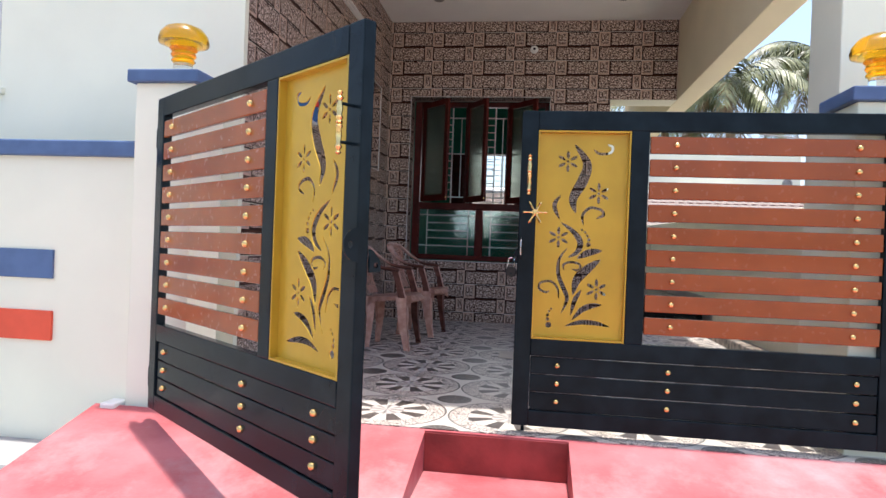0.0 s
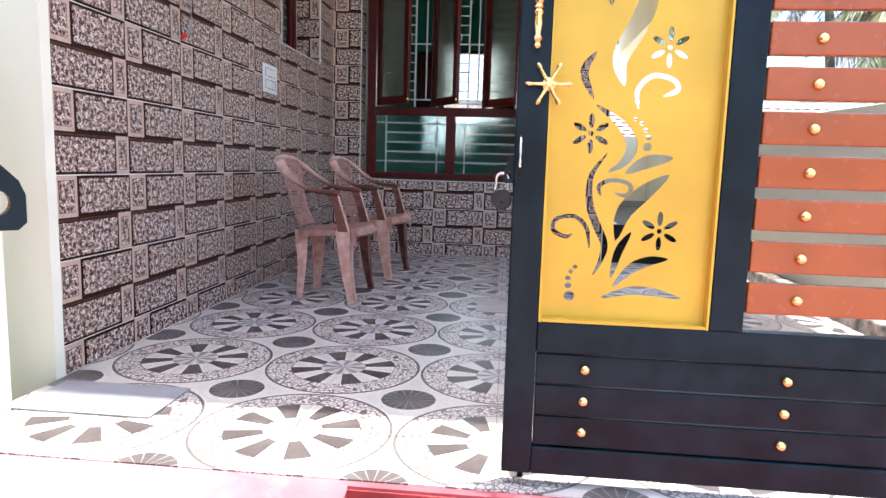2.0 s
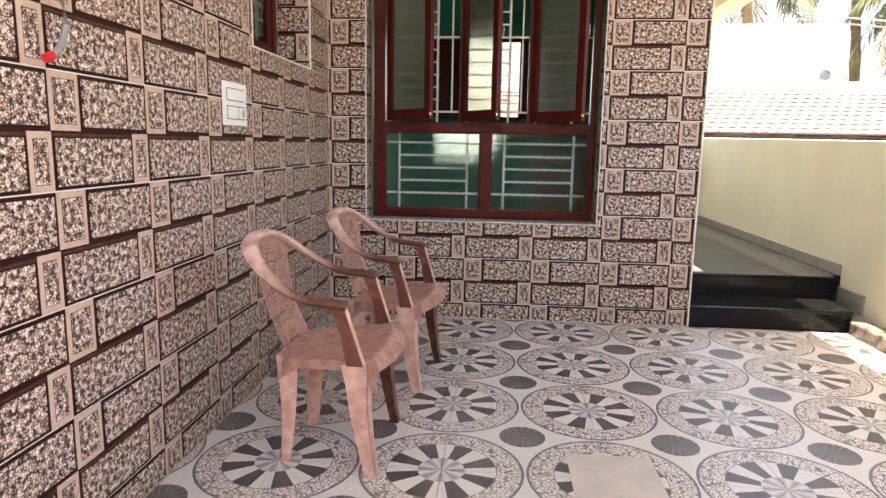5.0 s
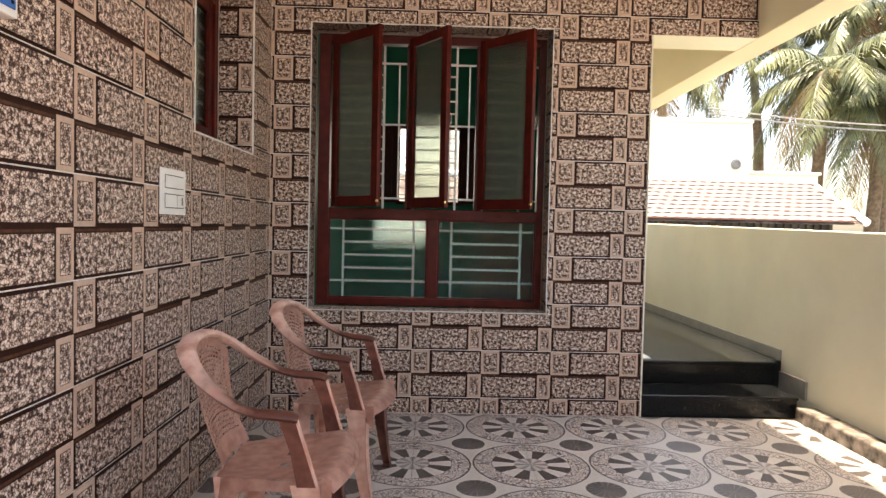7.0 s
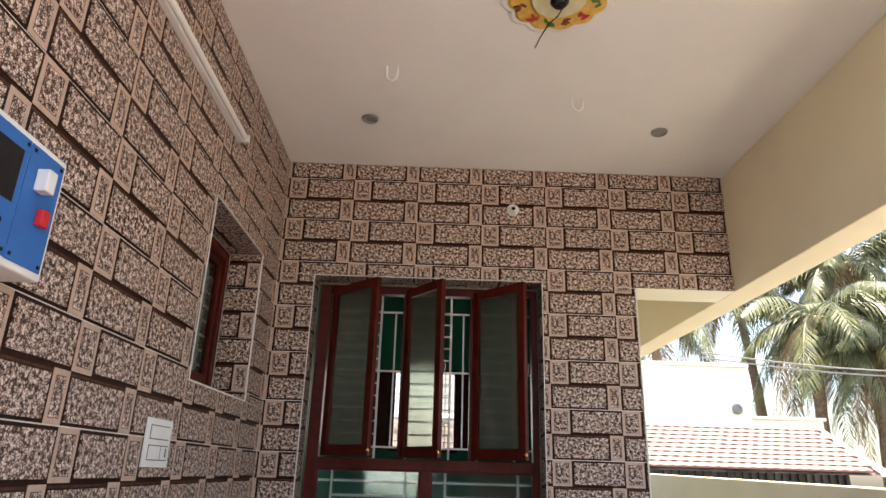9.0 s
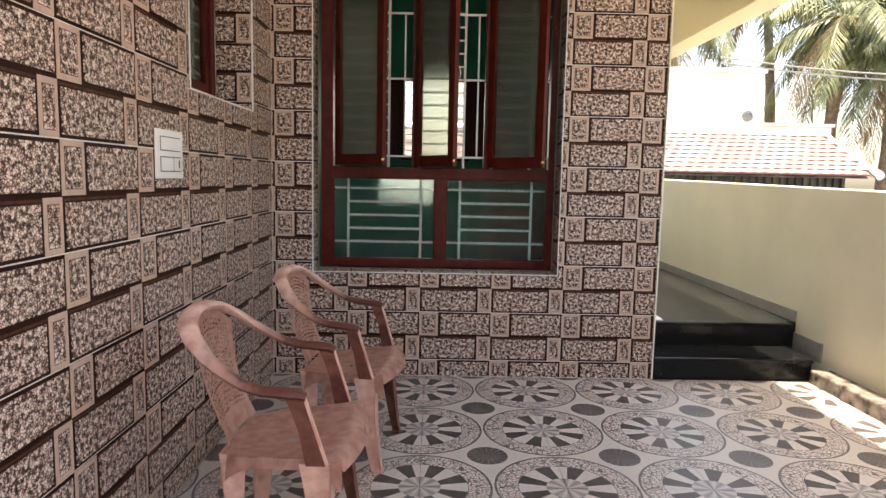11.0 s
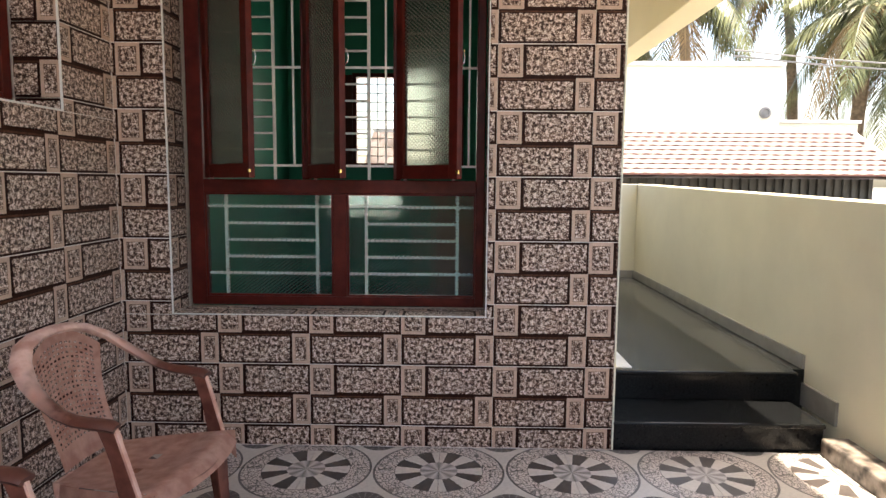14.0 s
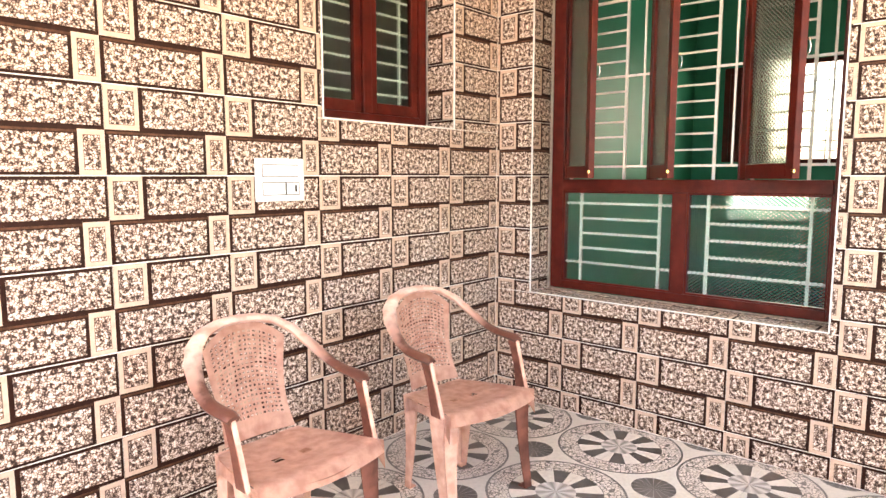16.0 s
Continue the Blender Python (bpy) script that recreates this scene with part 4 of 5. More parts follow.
def front_window():
    w = thing("window_4", "dark barred window in the white house front", "window", pose(0, Y_FRONT, 0))
    part("pane", boxes((-2.3, -1.50, 0.10, 0.11, 1.64, 2.5)), BLACK_PLASTIC, w, "dark glass pane")
    bm = bmesh.new()
    for k in range(7):
        grill_bar(bm, -2.3, -1.50, 0.05, 1.70 + k * 0.125, 1.70 + k * 0.125, 0.006)
    grill_bar(bm, -1.56, -1.56, 0.05, 1.64, 2.5)
    part("grille", bm, GRILL, w, "white painted iron bars")
    part("sill", boxes((-2.34, -1.46, -0.04, 0.1, 1.60, 1.64), bevel=0.005), WHITE_WALL, w)


main_window()
side_window()
far_window()
room_cabinet()
front_window()
# pale edge strips round the two tiled openings and at the wall's free edge
setting("trim_main", boxes((wx0 - 0.006, wx0, -0.003, 0.006, wz0 - 0.005, wz1 + 0.005), (wx1, wx1 + 0.005, -0.003, 0.006, wz0 - 0.005, wz1 + 0.005), (wx0, wx1, -0.003, 0.006, wz0 - 0.005, wz0), (wx0, wx1, -0.003, 0.006, wz1, wz1 + 0.005)), PLASTIC_WHITE, "white tile edge strip round the window", "trim")
setting("trim_side", boxes((-0.006, 0.003, sy0 - 0.005, sy0, sz0 - 0.005, sz1 + 0.005), (-0.006, 0.003, sy1, sy1 + 0.005, sz0 - 0.005, sz1 + 0.005), (-0.006, 0.003, sy0, sy1, sz0 - 0.005, sz0), (-0.006, 0.003, sy0, sy1, sz1, sz1 + 0.005)), PLASTIC_WHITE, "white tile edge strip round the window", "trim")
setting("trim_edge", boxes((X_WALL - 0.004, X_WALL + 0.004, -0.003, DEPTH, 0.0, H_BEAM)), WHITE_WALL, "white painted wall edge", "trim")
setting("trim_front", boxes((-0.004, 0.004, Y_FRONT - 0.012, Y_FRONT + 0.035, 0.0, H_CEIL)), WHITE_WALL, "white painted wall edge", "trim")

# ---- chairs ----


def leg_bm(top, bottom, wt, wb, out):
    """A tapering angle-section leg: two thin blades meeting in an outer corner."""
    bm = bmesh.new()
    t, b, th = Vector(top), Vector(bottom), 0.005
    sx, sy = out
    n = 6
    for axis in (0, 1):
        rings = []
        for k in range(n + 1):
            f = k / n
            c = t.lerp(b, f)
            c.x -= sx * 0.012 * math.sin(math.pi * f)
            w = wt + (wb - wt) * f ** 0.7
            if axis == 0:
                q = [(0, 0), (-sx * w, 0), (-sx * w, -sy * th), (0, -sy * th)]
            else:
                q = [(0, 0), (-sx * th, 0), (-sx * th, -sy * w), (0, -sy * w)]
            rings.append([bm.verts.new((c.x + dx, c.y + dy, c.z)) for dx, dy in q])
        for r0, r1 in zip(rings, rings[1:]):
            for k in range(4):
                bm.faces.new((r0[k], r0[(k + 1) % 4], r1[(k + 1) % 4], r1[k]))
        bm.faces.new(rings[0])
        bm.faces.new(rings[-1])
    box(bm, min(b.x, b.x - sx * wb), max(b.x, b.x - sx * wb), min(b.y, b.y - sy * wb), max(b.y, b.y - sy * wb), 0.0, 0.006)
    return bm


def plastic_chair(m, label):
    """A moulded armchair that faces +x."""
    c = thing("plastic_chair", label, "chair", m, "plastic chairs on the porch")
    # seat: a dished sheet with a rolled front edge
    bm = bmesh.new()
    nx, ny = 14, 12
    grid = []
    for i in range(nx + 1):
        row = []
        for j in range(ny + 1):
            f, h = i / nx, j / ny * 2 - 1
            x = -0.20 + 0.430 * f
            wdt = 0.152 + 0.093 * f ** 0.6
            z = 0.405 + 0.035 * f - 0.014 * (1 - h * h) * math.sin(math.pi * min(1, f * 1.1))
            if f > 0.86:
                z -= 0.045 * ((f - 0.86) / 0.14) ** 2
                x -= 0.02 * h * h
            row.append(bm.verts.new((x - 0.02 * h * h * f, h * wdt, z)))
        grid.append(row)
    for i in range(nx):
        for j in range(ny):
            if i in (6, 7) and j in (4, 7) and i == 6:
                continue
            bm.faces.new((grid[i][j], grid[i + 1][j], grid[i + 1][j + 1], grid[i][j + 1]))
    bmesh.ops.solidify(bm, geom=bm.faces[:], thickness=0.006)
    part("seat", bm, CHAIR_PINK, c, "", True)
    # side aprons with an arch
    for s in (1, -1):
        bm = bmesh.new()
        top, low = [], []
        for k in range(13):
            f = k / 12
            x = -0.20 + 0.385 * f
            y = s * (0.152 + 0.093 * f ** 0.6)
            top.append(bm.verts.new((x, y, 0.402 + 0.035 * f)))
            low.append(bm.verts.new((x, y + s * 0.006, 0.40 + 0.03 * f - 0.028 - 0.075 * (2 * f - 1) ** 4)))
        for k in range(12):
            bm.faces.new((top[k], top[k + 1], low[k + 1], low[k]))
        bmesh.ops.solidify(bm, geom=bm.faces[:], thickness=0.006)
        part("apron", bm, CHAIR_PINK, c, "", True)
    bm = bmesh.new()
    top, low = [], []
    for k in range(13):
        h = k / 6 - 1
        top.append(bm.verts.new((0.222 - 0.085 * h * h, h * 0.232, 0.412)))
        low.append(bm.verts.new((0.208 - 0.085 * h * h, h * 0.230, 0.380 - 0.03 * h ** 4)))
    for k in range(12):
        bm.faces.new((top[k], top[k + 1], low[k + 1], low[k]))
    bmesh.ops.solidify(bm, geom=bm.faces[:], thickness=0.005)
    part("apron", bm, CHAIR_PINK, c, "", True)
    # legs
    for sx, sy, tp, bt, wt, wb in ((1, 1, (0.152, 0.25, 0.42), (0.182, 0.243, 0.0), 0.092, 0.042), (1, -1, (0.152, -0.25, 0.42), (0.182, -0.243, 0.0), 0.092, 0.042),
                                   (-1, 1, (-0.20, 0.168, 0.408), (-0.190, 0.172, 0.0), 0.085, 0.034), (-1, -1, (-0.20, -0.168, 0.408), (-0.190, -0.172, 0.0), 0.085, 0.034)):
        # the front leg on the +y side is dark brown, the others pink
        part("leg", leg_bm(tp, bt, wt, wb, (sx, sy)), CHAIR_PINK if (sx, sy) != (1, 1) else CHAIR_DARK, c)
    # rolled rim of the back running down into the arms, and arm posts
    rim = [(0.082, -0.252, 0.628), (0.062, -0.255, 0.636), (0.02, -0.258, 0.639), (-0.04, -0.257, 0.643), (-0.095, -0.252, 0.657), (-0.15, -0.243, 0.687), (-0.21, -0.225, 0.728), (-0.261, -0.193, 0.775), (-0.298, -0.140, 0.810), (-0.313, -0.070, 0.828), (-0.316, 0, 0.832)]
    thick = [0.024, 0.029, 0.029, 0.027, 0.025, 0.026, 0.028, 0.03, 0.03, 0.03, 0.03]
    rim, thick = rim + [(x, -y, z) for x, y, z in rim[-2::-1]], thick + thick[-2::-1]
    part("back_rim", tube(bmesh.new(), rim, thick, 10, 0.55), CHAIR_RIM, c, "rounded rim running into worn dark armrests", True)
    for s in (1, -1):
        rings = []
        for f in (0, 0.2, 0.5, 0.8, 1.0):
            z = 0.630 - 0.215 * f
            x, y, w = 0.080 + 0.066 * f, s * (0.254 - 0.005 * f), 0.026 + 0.014 * abs(f - 0.4)
            rings.append((x, y, z, w))
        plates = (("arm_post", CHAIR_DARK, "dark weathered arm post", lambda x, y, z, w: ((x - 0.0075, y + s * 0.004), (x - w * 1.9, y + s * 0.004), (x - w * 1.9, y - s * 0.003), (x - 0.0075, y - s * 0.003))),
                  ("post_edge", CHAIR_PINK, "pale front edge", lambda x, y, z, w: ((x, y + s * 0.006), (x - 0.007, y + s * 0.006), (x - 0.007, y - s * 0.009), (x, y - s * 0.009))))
        for title, mat, text, outline in plates:
            bm = bmesh.new()
            loops = [[bm.verts.new((*q, r[2])) for q in outline(*r)] for r in rings]
            for a, b in zip(loops, loops[1:]):
                for k in range(4):
                    bm.faces.new((a[k], a[(k + 1) % 4], b[(k + 1) % 4], b[k]))
            bm.faces.new(loops[0])
            bm.faces.new(loops[-1])
            part(title, bm, mat, c, text)
    # pierced back: curved bars crossing in a mesh, within a solid edge

    def back_at(h, f):
        half = 0.112 + 0.050 * f + 0.028 * (1 - f) ** 4
        top = 0.828 - 0.075 * h * h
        z = 0.425 + (top - 0.425) * f
        x = -0.195 - 0.10 * f - 0.018 * math.sin(math.pi * f) + 0.03 * h * h * (0.6 + 0.4 * f)
        return Vector((x, h * half, z))

    bm = bmesh.new()
    hs, fs = [-1.0], [0.0]
    for k in range(14):
        hs += [-0.86 + 1.72 * k / 14 + 0.028, -0.86 + 1.72 * (k + 1) / 14 - 0.028]
    for k in range(19):
        fs += [0.15 + 0.78 * k / 19 + 0.0115, 0.15 + 0.78 * (k + 1) / 19 - 0.0115]
    hs, fs = hs + [1.0], fs + [1.0]
    grid = [[bm.verts.new(back_at(h, f)) for h in hs] for f in fs]
    for i in range(len(fs) - 1):
        for j in range(len(hs) - 1):
            if not (i % 2 and j % 2):
                bm.faces.new((grid[i][j], grid[i][j + 1], grid[i + 1][j + 1], grid[i + 1][j]))
    bmesh.ops.solidify(bm, geom=bm.faces[:], thickness=0.006)
    part("backrest", bm, CHAIR_PINK, c, "pierced backrest mesh")
    return c


plastic_chair(pose(0.548, -1.895, 0.0, 0, 0, -1) @ Matrix.Diagonal((1.0, 1.0, 0.975, 1)), "faded pink plastic armchair with a pierced back, beside the tiled wall")
plastic_chair(pose(0.636, -1.095, 0.0, 0, 0, -7) @ Matrix.Diagonal((0.98, 0.98, 0.985, 1)), "faded pink plastic armchair with a pierced back, near the window")

# ---- fixtures on the walls and ceiling ----


def switch_plate():
    g = thing("switch_plate", "white plastic switch plate on the tiled wall", "switch", pose(0.0, -1.530, 1.306))
    part("plate", boxes((0.001, 0.010, -0.118, 0.118, -0.088, 0.088), bevel=0.003), PLASTIC_WHITE, g)
    part("switch", boxes((0.010, 0.014, -0.085, 0.085, 0.015, 0.06), bevel=0.0015), PLASTIC_WHITE, g)
    part("switch", boxes((0.010, 0.014, -0.085, 0.02, -0.06, -0.012), bevel=0.0015), PLASTIC_WHITE, g)
    part("socket", boxes((0.010, 0.0125, 0.03, 0.09, -0.06, -0.012), bevel=0.001), PLASTIC_WHITE, g)
    part("gap", boxes((0.010, 0.0112, -0.0885, 0.0885, 0.0115, 0.0635)), LENS_GREY, g, "dark joint round the switch")
    part("gap", boxes((0.010, 0.0112, -0.0885, 0.0935, -0.0635, -0.0085)), LENS_GREY, g, "dark joint round the socket")
    part("slot", boxes((0.0125, 0.0132, 0.07, 0.078, -0.05, -0.02)), BLACK_PLASTIC, g)


def meter_box():
    g = thing("meter_box", "blue electricity meter box in a white frame on the wall", "meter box", pose(0, -2.815, 1.780))
    part("frame", boxes((0.001, 0.10, -0.20, 0.20, -0.155, 0.155), bevel=0.006), PLASTIC_WHITE, g, "white painted box frame")
    part("door", boxes((0.10, 0.104, -0.185, 0.048, -0.138, 0.138), bevel=0.0015), METER_BLUE, g, "blue metal door")
    part("door", boxes((0.10, 0.104, 0.052, 0.185, -0.138, 0.138), bevel=0.0015), METER_BLUE, g, "blue metal door")
    part("glass", boxes((0.104, 0.106, -0.15, 0.028, -0.02, 0.105), bevel=0.0008), BLACK_PLASTIC, g, "dark viewing glass")
    part("breaker", boxes((0.104, 0.135, 0.085, 0.12, 0.035, 0.09), bevel=0.004), PLASTIC_WHITE, g)
    part("indicator", boxes((0.104, 0.122, 0.118, 0.148, -0.038, 0.002), bevel=0.003), RED_PLASTIC, g, "red indicator lamp")
    for y in (-0.17, 0.036, 0.064, 0.172):
        for z in (-0.125, 0.125):
            part("rivet", boxes((0.104, 0.106, y - 0.004, y + 0.004, z - 0.004, z + 0.004)), BLACK_PLASTIC, g)
    cu = bpy.data.curves.new("digits", "FONT")
    cu.body, cu.size, cu.extrude = "413", 0.05, 0.0003
    tmp = bpy.data.objects.new("digits", cu)
    me = bpy.data.meshes.new_from_object(tmp)
    bpy.data.objects.remove(tmp)
    me.materials.append(BLACK_PLASTIC)
    ob = new("digits", me)
    ob.parent = g
    ob.matrix_local = pose(0.1065, -0.06, -0.095, 90, 0, 90)
    tagged(ob, "handwritten black digits")
    part("cable", tube(bmesh.new(), [(0.03, 0.10, -0.15), (0.032, 0.15, -0.21), (0.035, 0.185, -0.28), (0.038, 0.19, -0.35), (0.04, 0.165, -0.40), (0.04, 0.135, -0.428), (0.04, 0.122, -0.432)], 0.009, 8), PLASTIC_GREY, g, "grey flexible cable", True)
    part("cable_end", tube(bmesh.new(), [(0.04, 0.125, -0.431), (0.04, 0.103, -0.440)], 0.012, 8), RED_PLASTIC, g, "red taped cable end")


def tube_light():
    g = thing("tube_light", "white tube light fixed high on the tiled wall", "lamp", pose(0, -1.73, 2.825))
    part("batten", boxes((0.001, 0.03, -0.60, 0.60, -0.018, 0.018), bevel=0.003), PLASTIC_WHITE, g)
    part("diffuser", tube(bmesh.new(), [(0.042, -0.59, 0), (0.042, 0.59, 0)], 0.014, 12), PLASTIC_WHITE, g, "unlit white tube", True)
    for y in (-0.595, 0.595):
        part("end_cap", boxes((0.02, 0.06, y - 0.012, y + 0.012, -0.02, 0.02), bevel=0.003), PLASTIC_WHITE, g)


def downlight(x, y):
    g = thing("downlight", "small round grey ceiling downlight, unlit", "lamp", pose(x, y, H_CEIL), "ceiling downlights")
    part("ring", lathe(bmesh.new(), [(0.030, -0.004), (0.036, -0.011), (0.048, -0.010), (0.052, -0.002), (0.052, 0.001), (0.03, 0.001)], 24), PLASTIC_GREY, g, "", True)
    part("lens", lathe(bmesh.new(), [(0.0, -0.0035), (0.03, -0.0035), (0.03, 0.0005), (0, 0.0005)], 20), LENS_GREY, g, "dull grey lens")


def ceiling_hook(x, y):
    pts = [(-0.03, 0, 0.0), (-0.03, 0, -0.045), (-0.022, 0, -0.075), (0, 0, -0.088), (0.022, 0, -0.075), (0.03, 0, -0.045), (0.03, 0, 0.0)]
    solid("ceiling_hook", tube(bmesh.new(), pts, 0.0065, 8, up=Vector((0, 1, 0))), PLASTIC_WHITE, "white painted hook hanging from the ceiling", "hook", smooth=True, m=pose(x, y, H_CEIL + 0.001), group="ceiling hooks")


def medallion():
    g = thing("ceiling_medallion", "painted plaster medallion with flowers round a fan point", "medallion", pose(1.55, -1.78, H_CEIL) @ Matrix.Diagonal((0.93, 0.93, 1, 1)))

    def scallop(r0, amp, n, z0, z1, inner):
        bm = bmesh.new()
        rings = []
        for r, z in ((1.0, 0.0), (1.0, z0), (0.94, z1), (inner, z1), (inner, 0.0)):
            ring = []
            for k in range(96):
                a = 2 * math.pi * k / 96
                rr = r0 * (1 + amp * abs(math.sin(a * n / 2))) if r > inner else r0
                ring.append(bm.verts.new((rr * r * math.cos(a), rr * r * math.sin(a), z)))
            rings.append(ring)
        for i in range(len(rings) - 1):
            for k in range(96):
                bm.faces.new((rings[i][k], rings[i][(k + 1) % 96], rings[i + 1][(k + 1) % 96], rings[i + 1][k]))
        return bm

    part("outer_rim", scallop(0.262, 0.10, 12, -0.012, -0.02, 0.85), CEIL, g, "white scalloped rim")
    part("band", scallop(0.228, 0.09, 12, -0.022, -0.028, 0.55), BAND_YELLOW, g, "ochre painted band")
    part("inner_ring", scallop(0.135, 0.0, 1, -0.034, -0.04, 0.3), BAND_CREAM, g, "cream inner ring")
    rnd = random.Random(4)
    for k in range(12):
        a = 2 * math.pi * k / 12 + 0.1
        mat = (PAINT_GREEN, PAINT_RED, PAINT_BROWN)[k % 3]
        bm = bmesh.new()
        for j in range(5):
            b = a + rnd.uniform(-0.12, 0.12)
            r = 0.185 + rnd.uniform(-0.025, 0.025)
            t = rnd.uniform(0, 3)
            loop = [bm.verts.new((r * math.cos(b) + q.x, r * math.sin(b) + q.y, -0.0292 - 0.0004 * j)) for q in ellipse(0, 0, 0.02, 0.009, t, 8)]
            bm.faces.new(loop)
        r = bmesh.ops.extrude_face_region(bm, geom=bm.faces[:])
        bmesh.ops.translate(bm, verts=[v for v in r["geom"] if isinstance(v, bmesh.types.BMVert)], vec=(0, 0, -0.002))
        part("flower" if k % 3 == 1 else "leaf", bm, mat, g)
    part("canopy", lathe(bmesh.new(), [(0.0, -0.075), (0.03, -0.072), (0.045, -0.055), (0.04, -0.03), (0.04, 0.0)], 20), BLACK_PLASTIC, g, "dark fan hook cup", True)
    part("wire", tube(bmesh.new(), [(0.02, 0.0, -0.07), (0.0, 0.05, -0.09), (-0.03, 0.12, -0.08), (-0.06, 0.2, -0.10), (-0.075, 0.27, -0.11)], 0.0035, 6), WIRE_BLACK, g, "loose black wire", True)


switch_plate()
meter_box()
tube_light()
downlight(0.612, -0.63)
downlight(2.41, -0.60)
ceiling_hook(0.775, -1.17)
ceiling_hook(1.82, -0.94)
medallion()
g = thing("bulb_holder", "round white bulb holder high on the back wall", "lamp holder", pose(1.569, 0, 2.96))
bm = lathe(bmesh.new(), [(0.042, 0.0), (0.042, 0.012), (0.03, 0.02), (0.026, 0.045), (0.018, 0.05), (0.014, 0.03), (0, 0.03)], 20)
bmesh.ops.rotate(bm, verts=bm.verts, matrix=Matrix.Rotation(radians(90), 3, "X"))
part("holder", bm, PLASTIC_WHITE, g, "", True)
bm = lathe(bmesh.new(), [(0, 0.031), (0.0135, 0.031), (0.0135, 0.034), (0, 0.034)], 14)
bmesh.ops.rotate(bm, verts=bm.verts, matrix=Matrix.Rotation(radians(90), 3, "X"))
part("socket", bm, BLACK_PLASTIC, g, "dark empty socket")
solid("floor_hatch", boxes((1.405, 1.72, -2.195, -1.885, 0.0012, 0.005), bevel=0.001), material("sandy_stone_slab", (0.47, 0.41, 0.35), 0.6, vary=0.08, scale=9, bump=0.2), "square sand-coloured slab cover on the floor", "floor hatch")
solid("floor_cover", boxes((0.05, 0.50, -3.86, -3.60, 0.0015, 0.008), bevel=0.002), material("grey_slate_slab", (0.27, 0.27, 0.29), 0.55, vary=0.08, scale=9, bump=0.2), "grey slab cover in the floor by the gate", "floor hatch")

# ---- beyond the yard wall ----


def palm(x, y, height, lean, n, seed, size):
    rnd = random.Random(seed)
    g = thing("palm_tree", "tall coconut palm with drooping green and dry fronds", "tree", pose(x, y, -0.5), "coconut palms")
    top = Vector((lean[0], lean[1], height))
    pts = [Vector((lean[0] * f * f, lean[1] * f * f, height * f)) for f in [k / 14 for k in range(15)]]
    part("trunk", tube(bmesh.new(), pts, [0.2 - 0.08 * k / 14 + 0.012 * (k % 2) for k in range(15)], 10, up=Vector((0, 1, 0))), BARK, g, "ringed grey-brown trunk", True)
    for k in range(n):
        a = 2.4 * k + rnd.uniform(-0.3, 0.3)
        rise = 1.0 - 1.75 * k / n
        L = size * rnd.uniform(0.85, 1.1)
        d = Vector((math.cos(a), math.sin(a), 0))
        side = Vector((-d.y, d.x, 0))
        spine = []
        for j in range(15):
            f = j / 14
            spine.append(top + d * L * (f - 0.22 * f * f * (1.3 - rise)) * math.cos(rise * 0.75) + Vector((0, 0, L * (math.sin(rise * 0.8) * f - 0.62 * f * f * (1.1 - 0.25 * rise)))))
        bm = bmesh.new()
        tube(bm, spine, [0.035 * (1 - 0.9 * j / 14) for j in range(15)], 5)
        for j in range(50):
            f = 0.12 + 0.87 * j / 49
            i = min(13, int(f * 14))
            p = spine[i].lerp(spine[i + 1], f * 14 - i)
            along = (spine[i + 1] - spine[i]).normalized()
            ll = size * 0.24 * math.sin(math.pi * min(1, 0.12 + f * 0.86)) ** 0.6 * rnd.uniform(0.8, 1.15)
            for s in (1, -1):
                out = (side * s * 0.75 + along * 0.55 + Vector((0, 0, -0.35 - 0.5 * rnd.random()))).normalized()
                w = along * 0.022 * size / 2.4
                mid = p + out * ll * 0.55
                tip = p + out * ll + Vector((0, 0, -0.25 * ll * (0.6 + rnd.random())))
                v = [bm.verts.new(q) for q in (p - w * 0.5, p + w * 0.5, mid + w, mid - w, tip)]
                bm.faces.new((v[0], v[1], v[2], v[3]))
                bm.faces.new((v[3], v[2], v[4]))
        part("frond", bm, FROND_DRY if k > n * 0.8 else FROND, g, "dry yellow frond" if k > n * 0.8 else "")
    bm = bmesh.new()
    for k in range(9):
        a = 0.7 * k
        bmesh.ops.create_icosphere(bm, subdivisions=2, radius=0.13, matrix=Matrix.Translation(top + Vector((0.2 * math.cos(a), 0.2 * math.sin(a), -0.18 - 0.12 * (k % 2)))) @ Matrix.Diagonal((1, 1, 1.2, 1)))
    part("coconuts", bm, FROND_DRY, g, "cluster of coconuts", True)


palm(11.6, 13.5, 6.3, (0.5, 0.2), 20, 3, 3.4)
palm(8.3, 15.5, 7.2, (-0.4, 0.2), 18, 5, 3.6)
palm(14.6, 15.0, 6.4, (-0.4, -0.4), 24, 7, 3.5)
palm(6.2, 17.5, 7.0, (0.2, 0.2), 16, 9, 3.4)
palm(12.8, 18.5, 9.0, (-0.6, 0.2), 20, 11, 3.8)
palm(16.2, 17.5, 9.2, (-0.5, -0.3), 24, 17, 3.9)
palm(12.9, 13.0, 5.2, (0.2, -0.3), 20, 13, 2.6)

